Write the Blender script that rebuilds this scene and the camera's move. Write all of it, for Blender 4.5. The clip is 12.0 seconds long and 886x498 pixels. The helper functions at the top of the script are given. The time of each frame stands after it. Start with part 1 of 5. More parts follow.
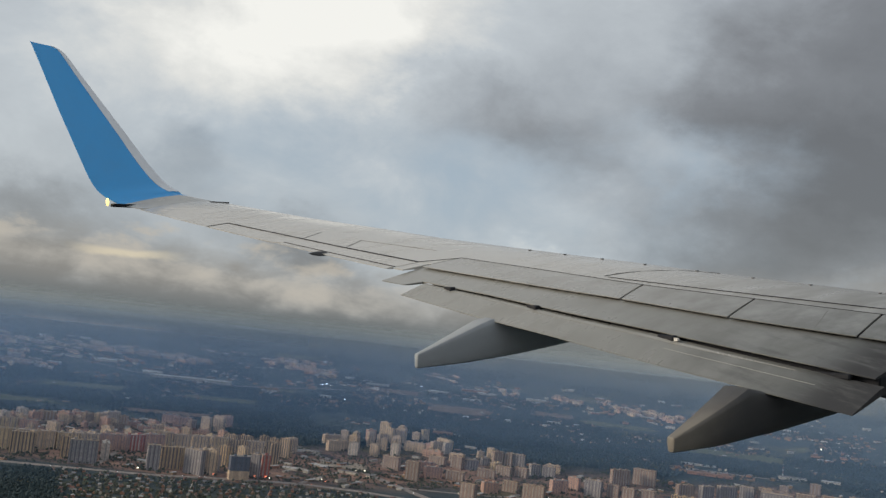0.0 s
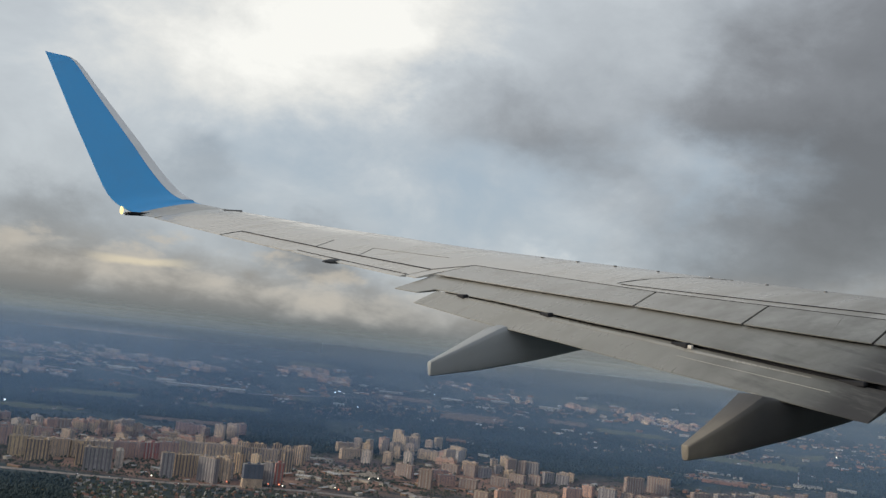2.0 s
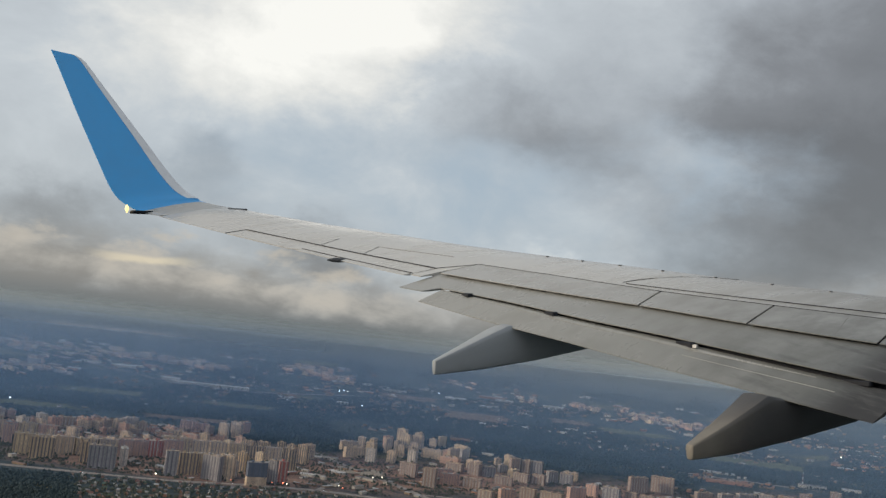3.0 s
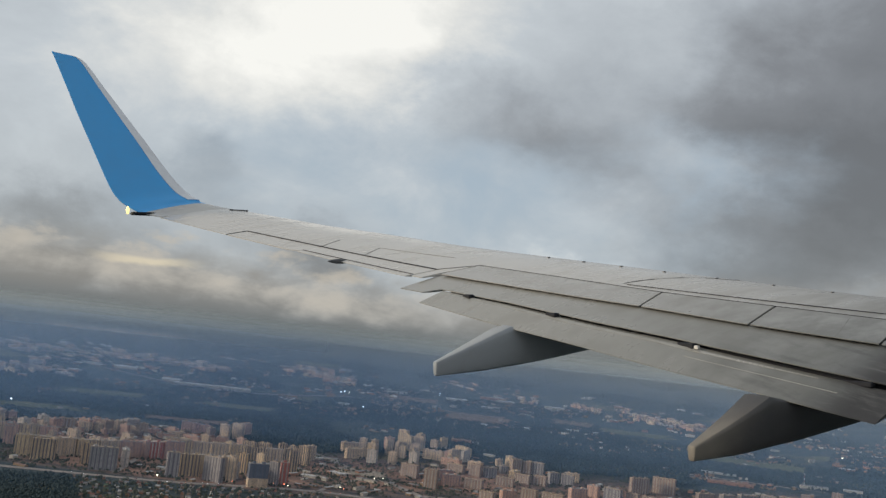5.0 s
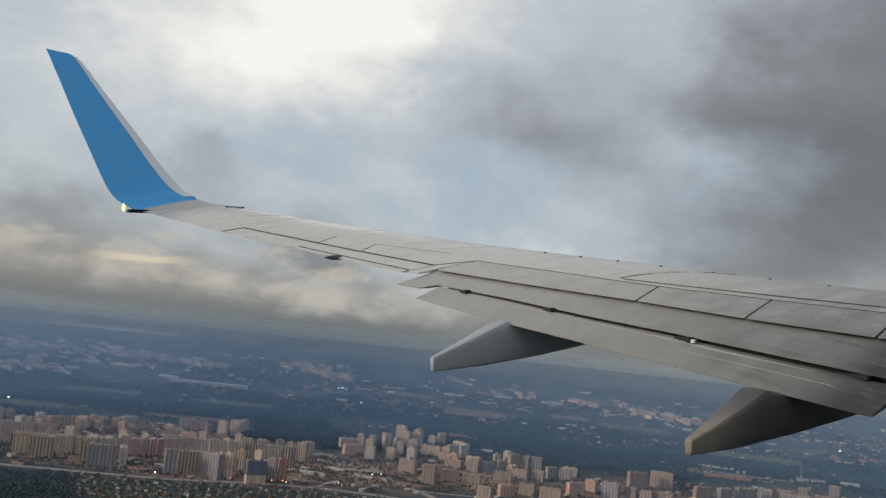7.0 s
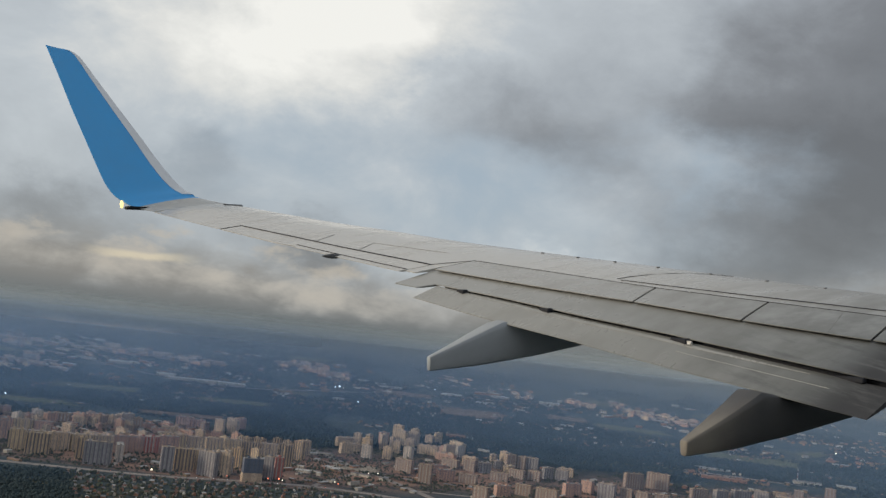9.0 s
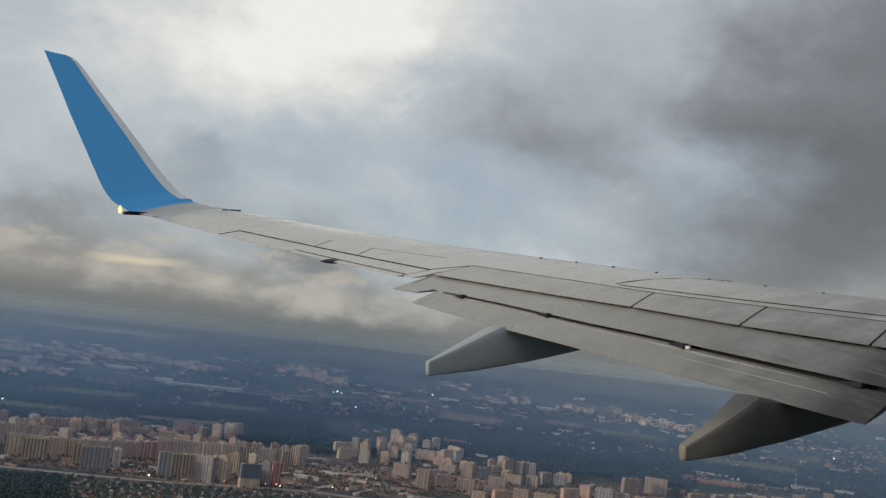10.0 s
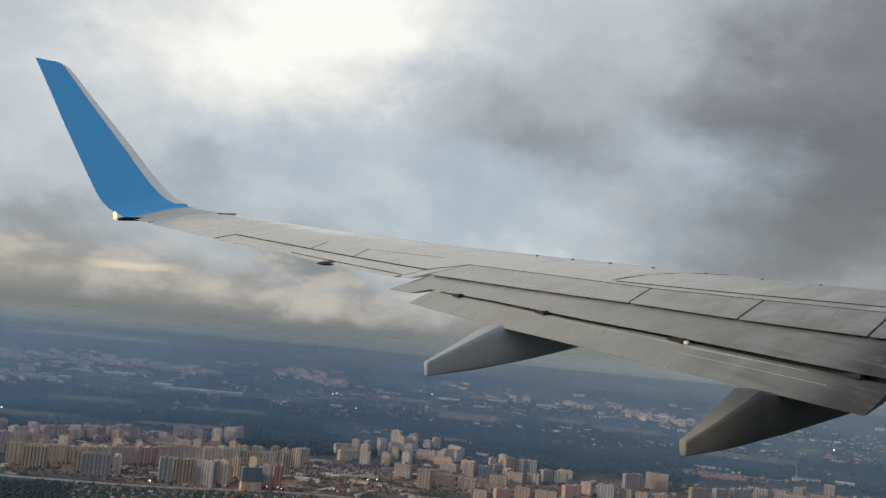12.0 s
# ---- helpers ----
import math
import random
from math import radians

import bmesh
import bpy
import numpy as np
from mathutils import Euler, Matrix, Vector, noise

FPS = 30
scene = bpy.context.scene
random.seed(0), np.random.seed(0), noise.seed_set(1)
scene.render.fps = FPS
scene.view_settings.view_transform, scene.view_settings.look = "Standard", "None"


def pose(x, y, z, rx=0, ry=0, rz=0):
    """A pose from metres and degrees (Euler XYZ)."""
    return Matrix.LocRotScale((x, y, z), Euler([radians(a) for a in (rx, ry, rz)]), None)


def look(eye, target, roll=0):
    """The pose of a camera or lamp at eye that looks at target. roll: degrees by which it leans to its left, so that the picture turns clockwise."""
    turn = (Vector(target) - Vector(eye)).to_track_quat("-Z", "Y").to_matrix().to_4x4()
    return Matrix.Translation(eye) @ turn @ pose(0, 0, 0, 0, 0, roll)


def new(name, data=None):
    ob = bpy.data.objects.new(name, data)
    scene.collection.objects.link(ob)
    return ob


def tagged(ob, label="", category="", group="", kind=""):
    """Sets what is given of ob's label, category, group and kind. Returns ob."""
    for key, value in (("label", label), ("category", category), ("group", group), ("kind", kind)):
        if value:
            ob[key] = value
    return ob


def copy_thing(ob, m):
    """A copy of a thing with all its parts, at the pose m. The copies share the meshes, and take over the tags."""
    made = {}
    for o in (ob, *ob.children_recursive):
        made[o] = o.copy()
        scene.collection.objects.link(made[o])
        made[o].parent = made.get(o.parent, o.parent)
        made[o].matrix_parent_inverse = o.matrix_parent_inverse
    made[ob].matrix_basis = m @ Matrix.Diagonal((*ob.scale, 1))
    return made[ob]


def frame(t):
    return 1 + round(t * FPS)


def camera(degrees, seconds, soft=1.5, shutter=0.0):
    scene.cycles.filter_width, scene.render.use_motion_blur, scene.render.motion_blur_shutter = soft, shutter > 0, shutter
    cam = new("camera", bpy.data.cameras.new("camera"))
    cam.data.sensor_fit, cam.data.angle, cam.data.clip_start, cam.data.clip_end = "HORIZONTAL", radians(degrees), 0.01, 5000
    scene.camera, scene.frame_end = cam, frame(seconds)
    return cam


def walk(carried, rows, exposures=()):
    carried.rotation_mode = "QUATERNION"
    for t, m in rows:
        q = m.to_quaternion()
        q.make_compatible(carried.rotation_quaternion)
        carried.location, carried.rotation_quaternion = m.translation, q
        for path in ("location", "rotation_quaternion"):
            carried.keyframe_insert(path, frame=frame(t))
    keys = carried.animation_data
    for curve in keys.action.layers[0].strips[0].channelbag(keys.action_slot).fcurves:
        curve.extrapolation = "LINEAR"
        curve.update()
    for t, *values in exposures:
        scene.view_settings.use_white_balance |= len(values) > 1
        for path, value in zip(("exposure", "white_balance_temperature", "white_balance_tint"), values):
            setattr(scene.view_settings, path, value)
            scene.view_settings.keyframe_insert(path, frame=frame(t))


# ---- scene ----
# The airliner stands still in the air over a wide town; the eye is at a cabin window behind the wing.
# Aircraft axes: x to the nose, y to the wing tip, z up. AIR sets the aircraft in the world (climbing, nose up).
AIR = pose(14.0919, 8.8013, 400.5879, -0.1068, -7.79, 37.789)
EYE_HEIGHT = 400.0


def seat(x, y, z, yaw, pitch, roll):
    a, b = radians(yaw), radians(pitch)
    way = Vector((math.cos(b) * math.cos(a), math.cos(b) * math.sin(a), math.sin(b)))
    return AIR @ look((x, y, z), Vector((x, y, z)) + 10 * way, roll)


cam = camera(48.26, 12.0, soft=1.4)
walk(cam, [
    (0.0, seat(-16.456, 1.677, 1.662, 50.94, 0.62, 0.33)),
    (0.5, seat(-16.461, 1.683, 1.663, 50.90, 0.73, 0.27)),
    (1.0, seat(-16.460, 1.675, 1.660, 50.95, 0.81, 0.25)),
    (1.5, seat(-16.468, 1.683, 1.662, 51.23, 0.96, 0.16)),
    (2.0, seat(-16.456, 1.676, 1.660, 51.68, 1.06, 0.23)),
    (2.5, seat(-16.465, 1.684, 1.664, 51.80, 1.12, 0.24)),
    (3.0, seat(-16.463, 1.677, 1.661, 51.93, 0.99, 0.33)),
    (5.0, seat(-16.455, 1.686, 1.662, 51.99, 1.05, 0.26)),
    (5.5, seat(-16.449, 1.685, 1.661, 51.96, 0.95, 0.09)),
    (6.0, seat(-16.457, 1.676, 1.661, 51.87, 0.81, -0.02)),
    (6.5, seat(-16.462, 1.684, 1.659, 51.77, 0.72, -0.05)),
    (7.0, seat(-16.451, 1.686, 1.661, 51.80, 0.80, -0.07)),
    (9.0, seat(-16.453, 1.670, 1.660, 51.70, 0.78, 0.40)),
    (9.5, seat(-16.467, 1.675, 1.663, 51.57, 0.82, 0.42)),
    (10.0, seat(-16.463, 1.669, 1.660, 51.58, 1.07, 0.39)),
    (10.5, seat(-16.461, 1.680, 1.662, 51.56, 1.48, 0.14)),
    (11.0, seat(-16.457, 1.668, 1.657, 51.52, 1.55, -0.14)),
    (11.5, seat(-16.463, 1.678, 1.659, 51.36, 1.13, -0.32)),
    (12.0, seat(-16.450, 1.679, 1.662, 51.38, 1.04, -0.77)),
], exposures=[(0.0, -0.06, 6380, 9), (2.5, 0.02, 6380, 9), (6.0, -0.02, 6380, 9), (9.0, -0.08, 6380, 9), (10.0, -0.13, 6380, 9), (10.5, 0.09, 6380, 9),
               (11.0, 0.05, 6380, 9), (12.0, 0.04, 6380, 9)])

# ---------------------------------------------------------------- node helpers
def mat(name):
    m = bpy.data.materials.new(name)
    m.use_nodes = True
    nt = m.node_tree
    return m, nt, nt.nodes["Principled BSDF"]


def nd(nt, kind, operation=None, clamp=False):
    n = nt.nodes.new(kind)
    if operation:
        n.operation = operation
    if clamp:
        n.use_clamp = True
    return n


def put(nt, socket, value):
    if isinstance(value, bpy.types.NodeSocket):
        nt.links.new(value, socket)
    else:
        socket.default_value = value


def mth(nt, op, a, b=0.0, c=0.0, clamp=False):
    n = nd(nt, "ShaderNodeMath", op, clamp)
    put(nt, n.inputs[0], a)
    put(nt, n.inputs[1], b)
    if op in ("MULTIPLY_ADD", "SMOOTH_MIN", "COMPARE"):
        put(nt, n.inputs[2], c)
    return n.outputs[0]


def step(nt, v, lo, hi, to0=0.0, to1=1.0):
    n = nd(nt, "ShaderNodeMapRange")
    n.interpolation_type = "SMOOTHSTEP"
    put(nt, n.inputs[0], v)
    for k, val in zip((1, 2, 3, 4), (lo, hi, to0, to1)):
        n.inputs[k].default_value = val
    return n.outputs[0]


def mixc(nt, f, a, b, blend="MIX"):
    n = nd(nt, "ShaderNodeMix")
    n.data_type, n.blend_type = "RGBA", blend
    put(nt, n.inputs[0], f)
    for k, val in ((6, a), (7, b)):
        put(nt, n.inputs[k], val if isinstance(val, bpy.types.NodeSocket) else (*val, 1.0))
    return n.outputs[2]


def noise_tex(nt, vec, scale, detail=4.0, rough=0.55, distortion=0.0):
    n = nd(nt, "ShaderNodeTexNoise")
    if vec is not None:
        nt.links.new(vec, n.inputs["Vector"])
    n.inputs["Scale"].default_value, n.inputs["Detail"].default_value = scale, detail
    n.inputs["Roughness"].default_value, n.inputs["Distortion"].default_value = rough, distortion
    return n


def bump(nt, height, strength, distance):
    n = nd(nt, "ShaderNodeBump")
    n.inputs["Strength"].default_value, n.inputs["Distance"].default_value = strength, distance
    nt.links.new(height, n.inputs["Height"])
    return n.outputs[0]


# ---------------------------------------------------------------- world and sun
SUN_AZ, SUN_EL = -97.0, 14.0     # degrees to the right of +y, degrees up
world = bpy.data.worlds.new("sky")
world.use_nodes = True
scene.world = world
wt = world.node_tree
bg = wt.nodes["Background"]
co = nd(wt, "ShaderNodeTexCoord").outputs["Generated"]
sep = nd(wt, "ShaderNodeSeparateXYZ")
wt.links.new(co, sep.inputs[0])
dx, dy, dz = sep.outputs
ahead = mth(wt, "MAXIMUM", dy, 0.04)
su, sv = mth(wt, "DIVIDE", dx, ahead), mth(wt, "DIVIDE", dz, ahead)     # slopes sideways and upwards, looking along +y
puff = nd(wt, "ShaderNodeMapping")         # upright billows
puff.inputs["Scale"].default_value = (1.0, 1.0, 1.6)
wt.links.new(co, puff.inputs[0])
billow = noise_tex(wt, puff.outputs[0], 5.0, 8.0, 0.60).outputs["Color"]
curl = nd(wt, "ShaderNodeSeparateColor")
wt.links.new(billow, curl.inputs[0])
wu = mth(wt, "MULTIPLY_ADD", mth(wt, "SUBTRACT", curl.outputs[0], 0.5), 0.30, su)
wv = mth(wt, "MULTIPLY_ADD", mth(wt, "SUBTRACT", curl.outputs[1], 0.5), 0.17, sv)


def mass(u, v, half_u, half_v, tilt):
    """1 at the heart of a long cloud, falling to 0 at its ragged edge; tilt in degrees, rising to the right."""
    c, n = math.cos(radians(tilt)), math.sin(radians(tilt))
    a, b = mth(wt, "SUBTRACT", wu, u), mth(wt, "SUBTRACT", wv, v)
    p = mth(wt, "ADD", mth(wt, "MULTIPLY", a, c / half_u), mth(wt, "MULTIPLY", b, n / half_u))
    q = mth(wt, "SUBTRACT", mth(wt, "MULTIPLY", b, c / half_v), mth(wt, "MULTIPLY", a, n / half_v))
    r = mth(wt, "SQRT", mth(wt, "ADD", mth(wt, "MULTIPLY", p, p), mth(wt, "MULTIPLY", q, q)))
    return step(wt, r, 1.25, 0.0)


def lobe(direction, degrees):
    """1 towards a direction, falling to 0 at that many degrees from it."""
    n = nd(wt, "ShaderNodeVectorMath", operation="DOT_PRODUCT")
    wt.links.new(co, n.inputs[0])
    n.inputs[1].default_value = Vector(direction).normalized()
    return step(wt, n.outputs["Value"], math.cos(radians(degrees)), 1.0)


def add_masses(value, rows):
    for u, v, half_u, half_v, tilt, amount in rows:
        value = mth(wt, "MULTIPLY_ADD", mass(u, v, half_u, half_v, tilt), amount, value)
    return value


big = noise_tex(wt, co, 2.2, 5.0, 0.55, 0.2).outputs["Fac"]
fine = noise_tex(wt, puff.outputs[0], 7.0, 8.0, 0.62, 0.3).outputs["Fac"]
bright = mth(wt, "MULTIPLY_ADD", mth(wt, "SUBTRACT", big, 0.5), 0.16, 0.67)
bright = mth(wt, "MULTIPLY_ADD", mth(wt, "SUBTRACT", fine, 0.5), 0.42, bright)
# the bright thin cloud and the gaps
bright = add_masses(bright, ((-0.140, 0.320, 0.24, 0.14, 6, 0.33), (-0.260, 0.265, 0.22, 0.11, 6, 0.16), (0.242, 0.349, 0.065, 0.053, 6, 0.09),
                             (0.247, 0.223, 0.115, 0.036, 0, 0.17), (0.149, 0.112, 0.05, 0.014, -2, 0.15)))
# the grey cloud masses
bright = add_masses(bright, ((0.450, 0.320, 0.29, 0.20, 6, -0.52), (0.250, 0.268, 0.20, 0.055, -2, -0.12), (0.105, 0.225, 0.17, 0.055, -14, -0.29),
                             (-0.009, 0.214, 0.15, 0.032, -4, -0.05), (-0.054, 0.253, 0.09, 0.035, -19, -0.03), (0.090, 0.315, 0.11, 0.065, 6, -0.04),
                             (0.420, 0.160, 0.24, 0.13, 6, -0.50), (0.295, 0.125, 0.16, 0.05, -2, -0.14), (-0.243, 0.150, 0.055, 0.035, -14, -0.20),
                             (-0.419, 0.108, 0.13, 0.040, -2, -0.20), (-0.340, 0.095, 0.22, 0.05, 0, -0.16), (-0.138, 0.072, 0.115, 0.030, -6, -0.30), (-0.090, 0.050, 0.16, 0.030, -4, -0.24)))
# unseen sky: dimmed high right, brightened behind, added to shape the light
for direction, degrees, amount in (((0.75, 0.10, 0.65), 60, -0.18), ((-0.40, -0.75, 0.30), 70, 0.22)):
    bright = mth(wt, "MULTIPLY_ADD", lobe(direction, degrees), amount, bright)
ramp = nd(wt, "ShaderNodeValToRGB")
wt.links.new(bright, ramp.inputs[0])
ramp.color_ramp.elements[0].position, ramp.color_ramp.elements[0].color = 0.0, (0.165, 0.165, 0.17, 1)
ramp.color_ramp.elements[1].position, ramp.color_ramp.elements[1].color = 1.0, (1.04, 1.01, 0.94, 1)
for pos, col in ((0.25, (0.245, 0.250, 0.262)), (0.5, (0.425, 0.45, 0.476)), (0.72, (0.59, 0.622, 0.645)), (0.88, (0.85, 0.835, 0.79))):
    ramp.color_ramp.elements.new(pos).color = (*col, 1)
nish = nd(wt, "ShaderNodeTexSky")
nish.sky_type, nish.sun_disc = "NISHITA", False
nish.sun_elevation, nish.sun_rotation = radians(SUN_EL), radians(SUN_AZ)
nish_s = nd(wt, "ShaderNodeVectorMath", operation="SCALE")
wt.links.new(nish.outputs[0], nish_s.inputs[0])
nish_s.inputs[3].default_value = 0.10
# gaps of open sky between the clouds
gap = mth(wt, "MAXIMUM", mth(wt, "MULTIPLY", mass(-0.020, 0.151, 0.34, 0.080, -1), 0.85), mth(wt, "MULTIPLY", mass(0.253, 0.215, 0.14, 0.050, 0), 0.75))
clouds = mixc(wt, mth(wt, "MULTIPLY", gap, step(wt, fine, 0.80, 0.30)), ramp.outputs[0], (0.395, 0.485, 0.570))
clouds = mixc(wt, 0.10, clouds, nish_s.outputs[0])
# a break in the cloud low down: a warm band with lumpy tops, over haze down to the horizon
cum_map = nd(wt, "ShaderNodeMapping")
cum_map.inputs["Scale"].default_value = (1.0, 1.0, 2.2)
wt.links.new(co, cum_map.inputs[0])
cum = noise_tex(wt, cum_map.outputs[0], 13.0, 8.0, 0.58, 0.15).outputs["Fac"]
lump = mth(wt, "SUBTRACT", cum, 0.5)
over = mth(wt, "SUBTRACT", sv, mth(wt, "ADD", mth(wt, "MAXIMUM", mth(wt, "MULTIPLY", su, -0.06), mth(wt, "MULTIPLY", su, 0.14)), 0.034))        # height over the band's middle
low = mixc(wt, step(wt, sv, -0.012, 0.046), (0.125, 0.152, 0.166), (0.290, 0.275, 0.250))
sky = mixc(wt, step(wt, mth(wt, "MULTIPLY_ADD", lump, 0.09, over), -0.030, 0.036), low, clouds)
band = mth(wt, "MULTIPLY", step(wt, mth(wt, "MULTIPLY_ADD", lump, 0.05, over), -0.026, 0.002), step(wt, mth(wt, "MULTIPLY_ADD", lump, -0.16, over), 0.026, 0.0))
band = mth(wt, "MULTIPLY", band, step(wt, su, 0.10, -0.12))
sky = mixc(wt, mth(wt, "MULTIPLY", band, step(wt, cum, 0.38, 0.66, 0.28, 0.70)), sky, (0.555, 0.495, 0.41))
# one thin sunlit streak low on the left
streak = mth(wt, "MULTIPLY", step(wt, mth(wt, "ABSOLUTE", mth(wt, "SUBTRACT", mth(wt, "MULTIPLY_ADD", lump, 0.014, sv), 0.055)), 0.006, 0.001),
             step(wt, mth(wt, "ABSOLUTE", mth(wt, "ADD", su, 0.300)), 0.07, 0.01))
sky = mixc(wt, mth(wt, "MULTIPLY", streak, 0.55), sky, (0.84, 0.72, 0.50))
wt.links.new(sky, bg.inputs["Color"])
bg.inputs["Strength"].default_value = 1.0

sun = new("sun", bpy.data.lights.new("sun", "SUN"))
sun.data.energy, sun.data.angle, sun.data.color = 2.9, radians(14), (1.0, 0.83, 0.62)
sun.matrix_world = look((0, 0, 900), (
    -math.sin(radians(SUN_AZ)) * 100, -math.cos(radians(SUN_AZ)) * 100, 900 - math.tan(radians(SUN_EL)) * 100))


# ---------------------------------------------------------------- materials
def paint(name, color, rough, dirt=0.3, streak=(1.0, 5.0, 1.0), dirt_color=(0.16, 0.15, 0.13), coat=0.0, dirt_dim=0.0):
    m, nt, b = mat(name)
    obj = nd(nt, "ShaderNodeTexCoord").outputs["Object"]
    mp = nd(nt, "ShaderNodeMapping")
    mp.inputs["Scale"].default_value = streak
    nt.links.new(obj, mp.inputs[0])
    a = noise_tex(nt, mp.outputs[0], 0.9, 6.0, 0.62).outputs["Fac"]
    f = noise_tex(nt, obj, 9.0, 4.0, 0.6).outputs["Fac"]
    dim_film = 0.0
    col = mixc(nt, mth(nt, "MULTIPLY", step(nt, a, 0.42, 0.78), dirt), color, dirt_color)
    col = mixc(nt, mth(nt, "MULTIPLY", step(nt, f, 0.4, 0.75), dirt * 0.3), col, dirt_color)
    if dirt_dim:        # exhaust dirt and the dimmer inboard light painted in, thicker towards the engine
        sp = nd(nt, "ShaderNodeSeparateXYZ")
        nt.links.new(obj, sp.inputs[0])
        dim_film = mth(nt, "MULTIPLY", step(nt, sp.outputs[1], 10.9, 5.6), step(nt, a, 0.15, 0.6, 0.6 * dirt_dim, dirt_dim))
        col = mixc(nt, dim_film, col, (0.066, 0.073, 0.073))
    nt.links.new(col, b.inputs["Base Color"])
    nt.links.new(mth(nt, "MULTIPLY_ADD", dim_film, 0.22, step(nt, a, 0.3, 0.8, rough - 0.06, rough + 0.14)), b.inputs["Roughness"])
    b.inputs["Coat Weight"].default_value = coat
    b.inputs["Specular IOR Level"].default_value = 0.75
    nt.links.new(bump(nt, f, 0.012, 0.01), b.inputs["Normal"])
    return m


WING = paint("wing_paint", (0.44, 0.43, 0.41), 0.22, 0.17, dirt_dim=0.82)
FLAP = paint("flap_paint", (0.215, 0.217, 0.208), 0.25, 0.42, (1.2, 3.0, 1.0), dirt_dim=0.8)
SPOILER = paint("spoiler_paint", (0.34, 0.335, 0.32), 0.24, 0.34, (2.0, 4.0, 1.0), dirt_dim=0.88)
FAIRING = paint("fairing_paint", (0.275, 0.30, 0.33), 0.5, 0.30, (1.0, 3.0, 2.0))
FAIRING.node_tree.nodes["Principled BSDF"].inputs["Specular IOR Level"].default_value = 0.35
FAIRING_SOOT_SHADE = paint("soot_shade_fairing_paint", (0.235, 0.215, 0.185), 0.5, 0.4, (1.0, 3.0, 2.0), (0.06, 0.06, 0.062))
nt = FAIRING_SOOT_SHADE.node_tree               # exhaust soot and the fairing's shade painted together, thickest where it meets the wing
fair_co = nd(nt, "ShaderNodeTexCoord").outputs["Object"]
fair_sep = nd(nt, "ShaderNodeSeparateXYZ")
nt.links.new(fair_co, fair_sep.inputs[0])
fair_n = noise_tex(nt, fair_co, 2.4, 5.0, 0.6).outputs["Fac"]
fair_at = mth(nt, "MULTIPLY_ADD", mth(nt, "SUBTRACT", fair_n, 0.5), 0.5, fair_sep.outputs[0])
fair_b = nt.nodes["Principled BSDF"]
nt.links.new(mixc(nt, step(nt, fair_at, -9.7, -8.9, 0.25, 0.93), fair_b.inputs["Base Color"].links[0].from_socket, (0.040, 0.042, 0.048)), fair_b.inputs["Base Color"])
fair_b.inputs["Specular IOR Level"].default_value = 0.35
BLUE = paint("blue_paint", (0.036, 0.335, 0.760), 0.36, 0.08, coat=0.05)
BARE = paint("bare_metal_edge", (0.74, 0.75, 0.77), 0.34, 0.10)
BARE.node_tree.nodes["Principled BSDF"].inputs["Metallic"].default_value = 0.7
CABIN = paint("cabin_paint", (0.55, 0.55, 0.54), 0.5, 0.1)
SOOTY = paint("sooty_flap_paint", (0.275, 0.275, 0.262), 0.25, 0.42, (1.2, 3.0, 1.0), dirt_dim=0.84)
nt = SOOTY.node_tree                       # soot streaks blown back over the inboard part, and a darker inboard end
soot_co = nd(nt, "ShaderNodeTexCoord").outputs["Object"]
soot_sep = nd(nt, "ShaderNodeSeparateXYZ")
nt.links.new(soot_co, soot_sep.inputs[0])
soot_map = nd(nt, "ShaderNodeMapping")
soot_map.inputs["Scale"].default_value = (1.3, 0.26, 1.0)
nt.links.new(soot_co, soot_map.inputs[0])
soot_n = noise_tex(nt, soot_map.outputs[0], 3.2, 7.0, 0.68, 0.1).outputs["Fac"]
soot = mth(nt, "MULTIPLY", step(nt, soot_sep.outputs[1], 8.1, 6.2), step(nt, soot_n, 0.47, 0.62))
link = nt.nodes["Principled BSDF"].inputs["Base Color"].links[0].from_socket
dark_end = mth(nt, "MULTIPLY", step(nt, soot_sep.outputs[1], 6.85, 6.2), step(nt, soot_n, 0.25, 0.5, 0.5, 0.95))
soot_and_end = mth(nt, "MAXIMUM", mth(nt, "MULTIPLY", soot, 0.62), dark_end)
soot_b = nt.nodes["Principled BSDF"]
nt.links.new(mixc(nt, soot_and_end, link, (0.040, 0.042, 0.048)), soot_b.inputs["Base Color"])
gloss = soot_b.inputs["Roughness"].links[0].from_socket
nt.links.new(mth(nt, "MAXIMUM", gloss, mth(nt, "MULTIPLY", soot_and_end, 0.85)), soot_b.inputs["Roughness"])
nt.links.new(mth(nt, "MULTIPLY_ADD", soot_and_end, -0.6, 0.75), soot_b.inputs["Specular IOR Level"])
DARK = paint("dark_seal_and_shade", (0.014, 0.016, 0.022), 0.6, 0.05, dirt_color=(0.03, 0.03, 0.032))
SEAM = paint("faint_seam", (0.11, 0.108, 0.105), 0.5, 0.2)
DARK_METAL = paint("dark_metal", (0.06, 0.062, 0.07), 0.45, 0.2)
DARK.node_tree.nodes["Principled BSDF"].inputs["Specular IOR Level"].default_value = 0.2
NOSE_LIT = paint("nose_highlight_paint", (0.26, 0.26, 0.25), 0.3, 0.5, (1.0, 2.0, 1.0))
CHAFED = paint("chafed_paint", (0.34, 0.34, 0.32), 0.45, 0.3)
WHITE = paint("white_primer", (0.50, 0.50, 0.49), 0.5, 0.1)


def glow(name, color, strength):
    m, nt, b = mat(name)
    b.inputs["Base Color"].default_value = (*color, 1)
    b.inputs["Emission Color"].default_value = (*color, 1)
    b.inputs["Emission Strength"].default_value = strength
    return m


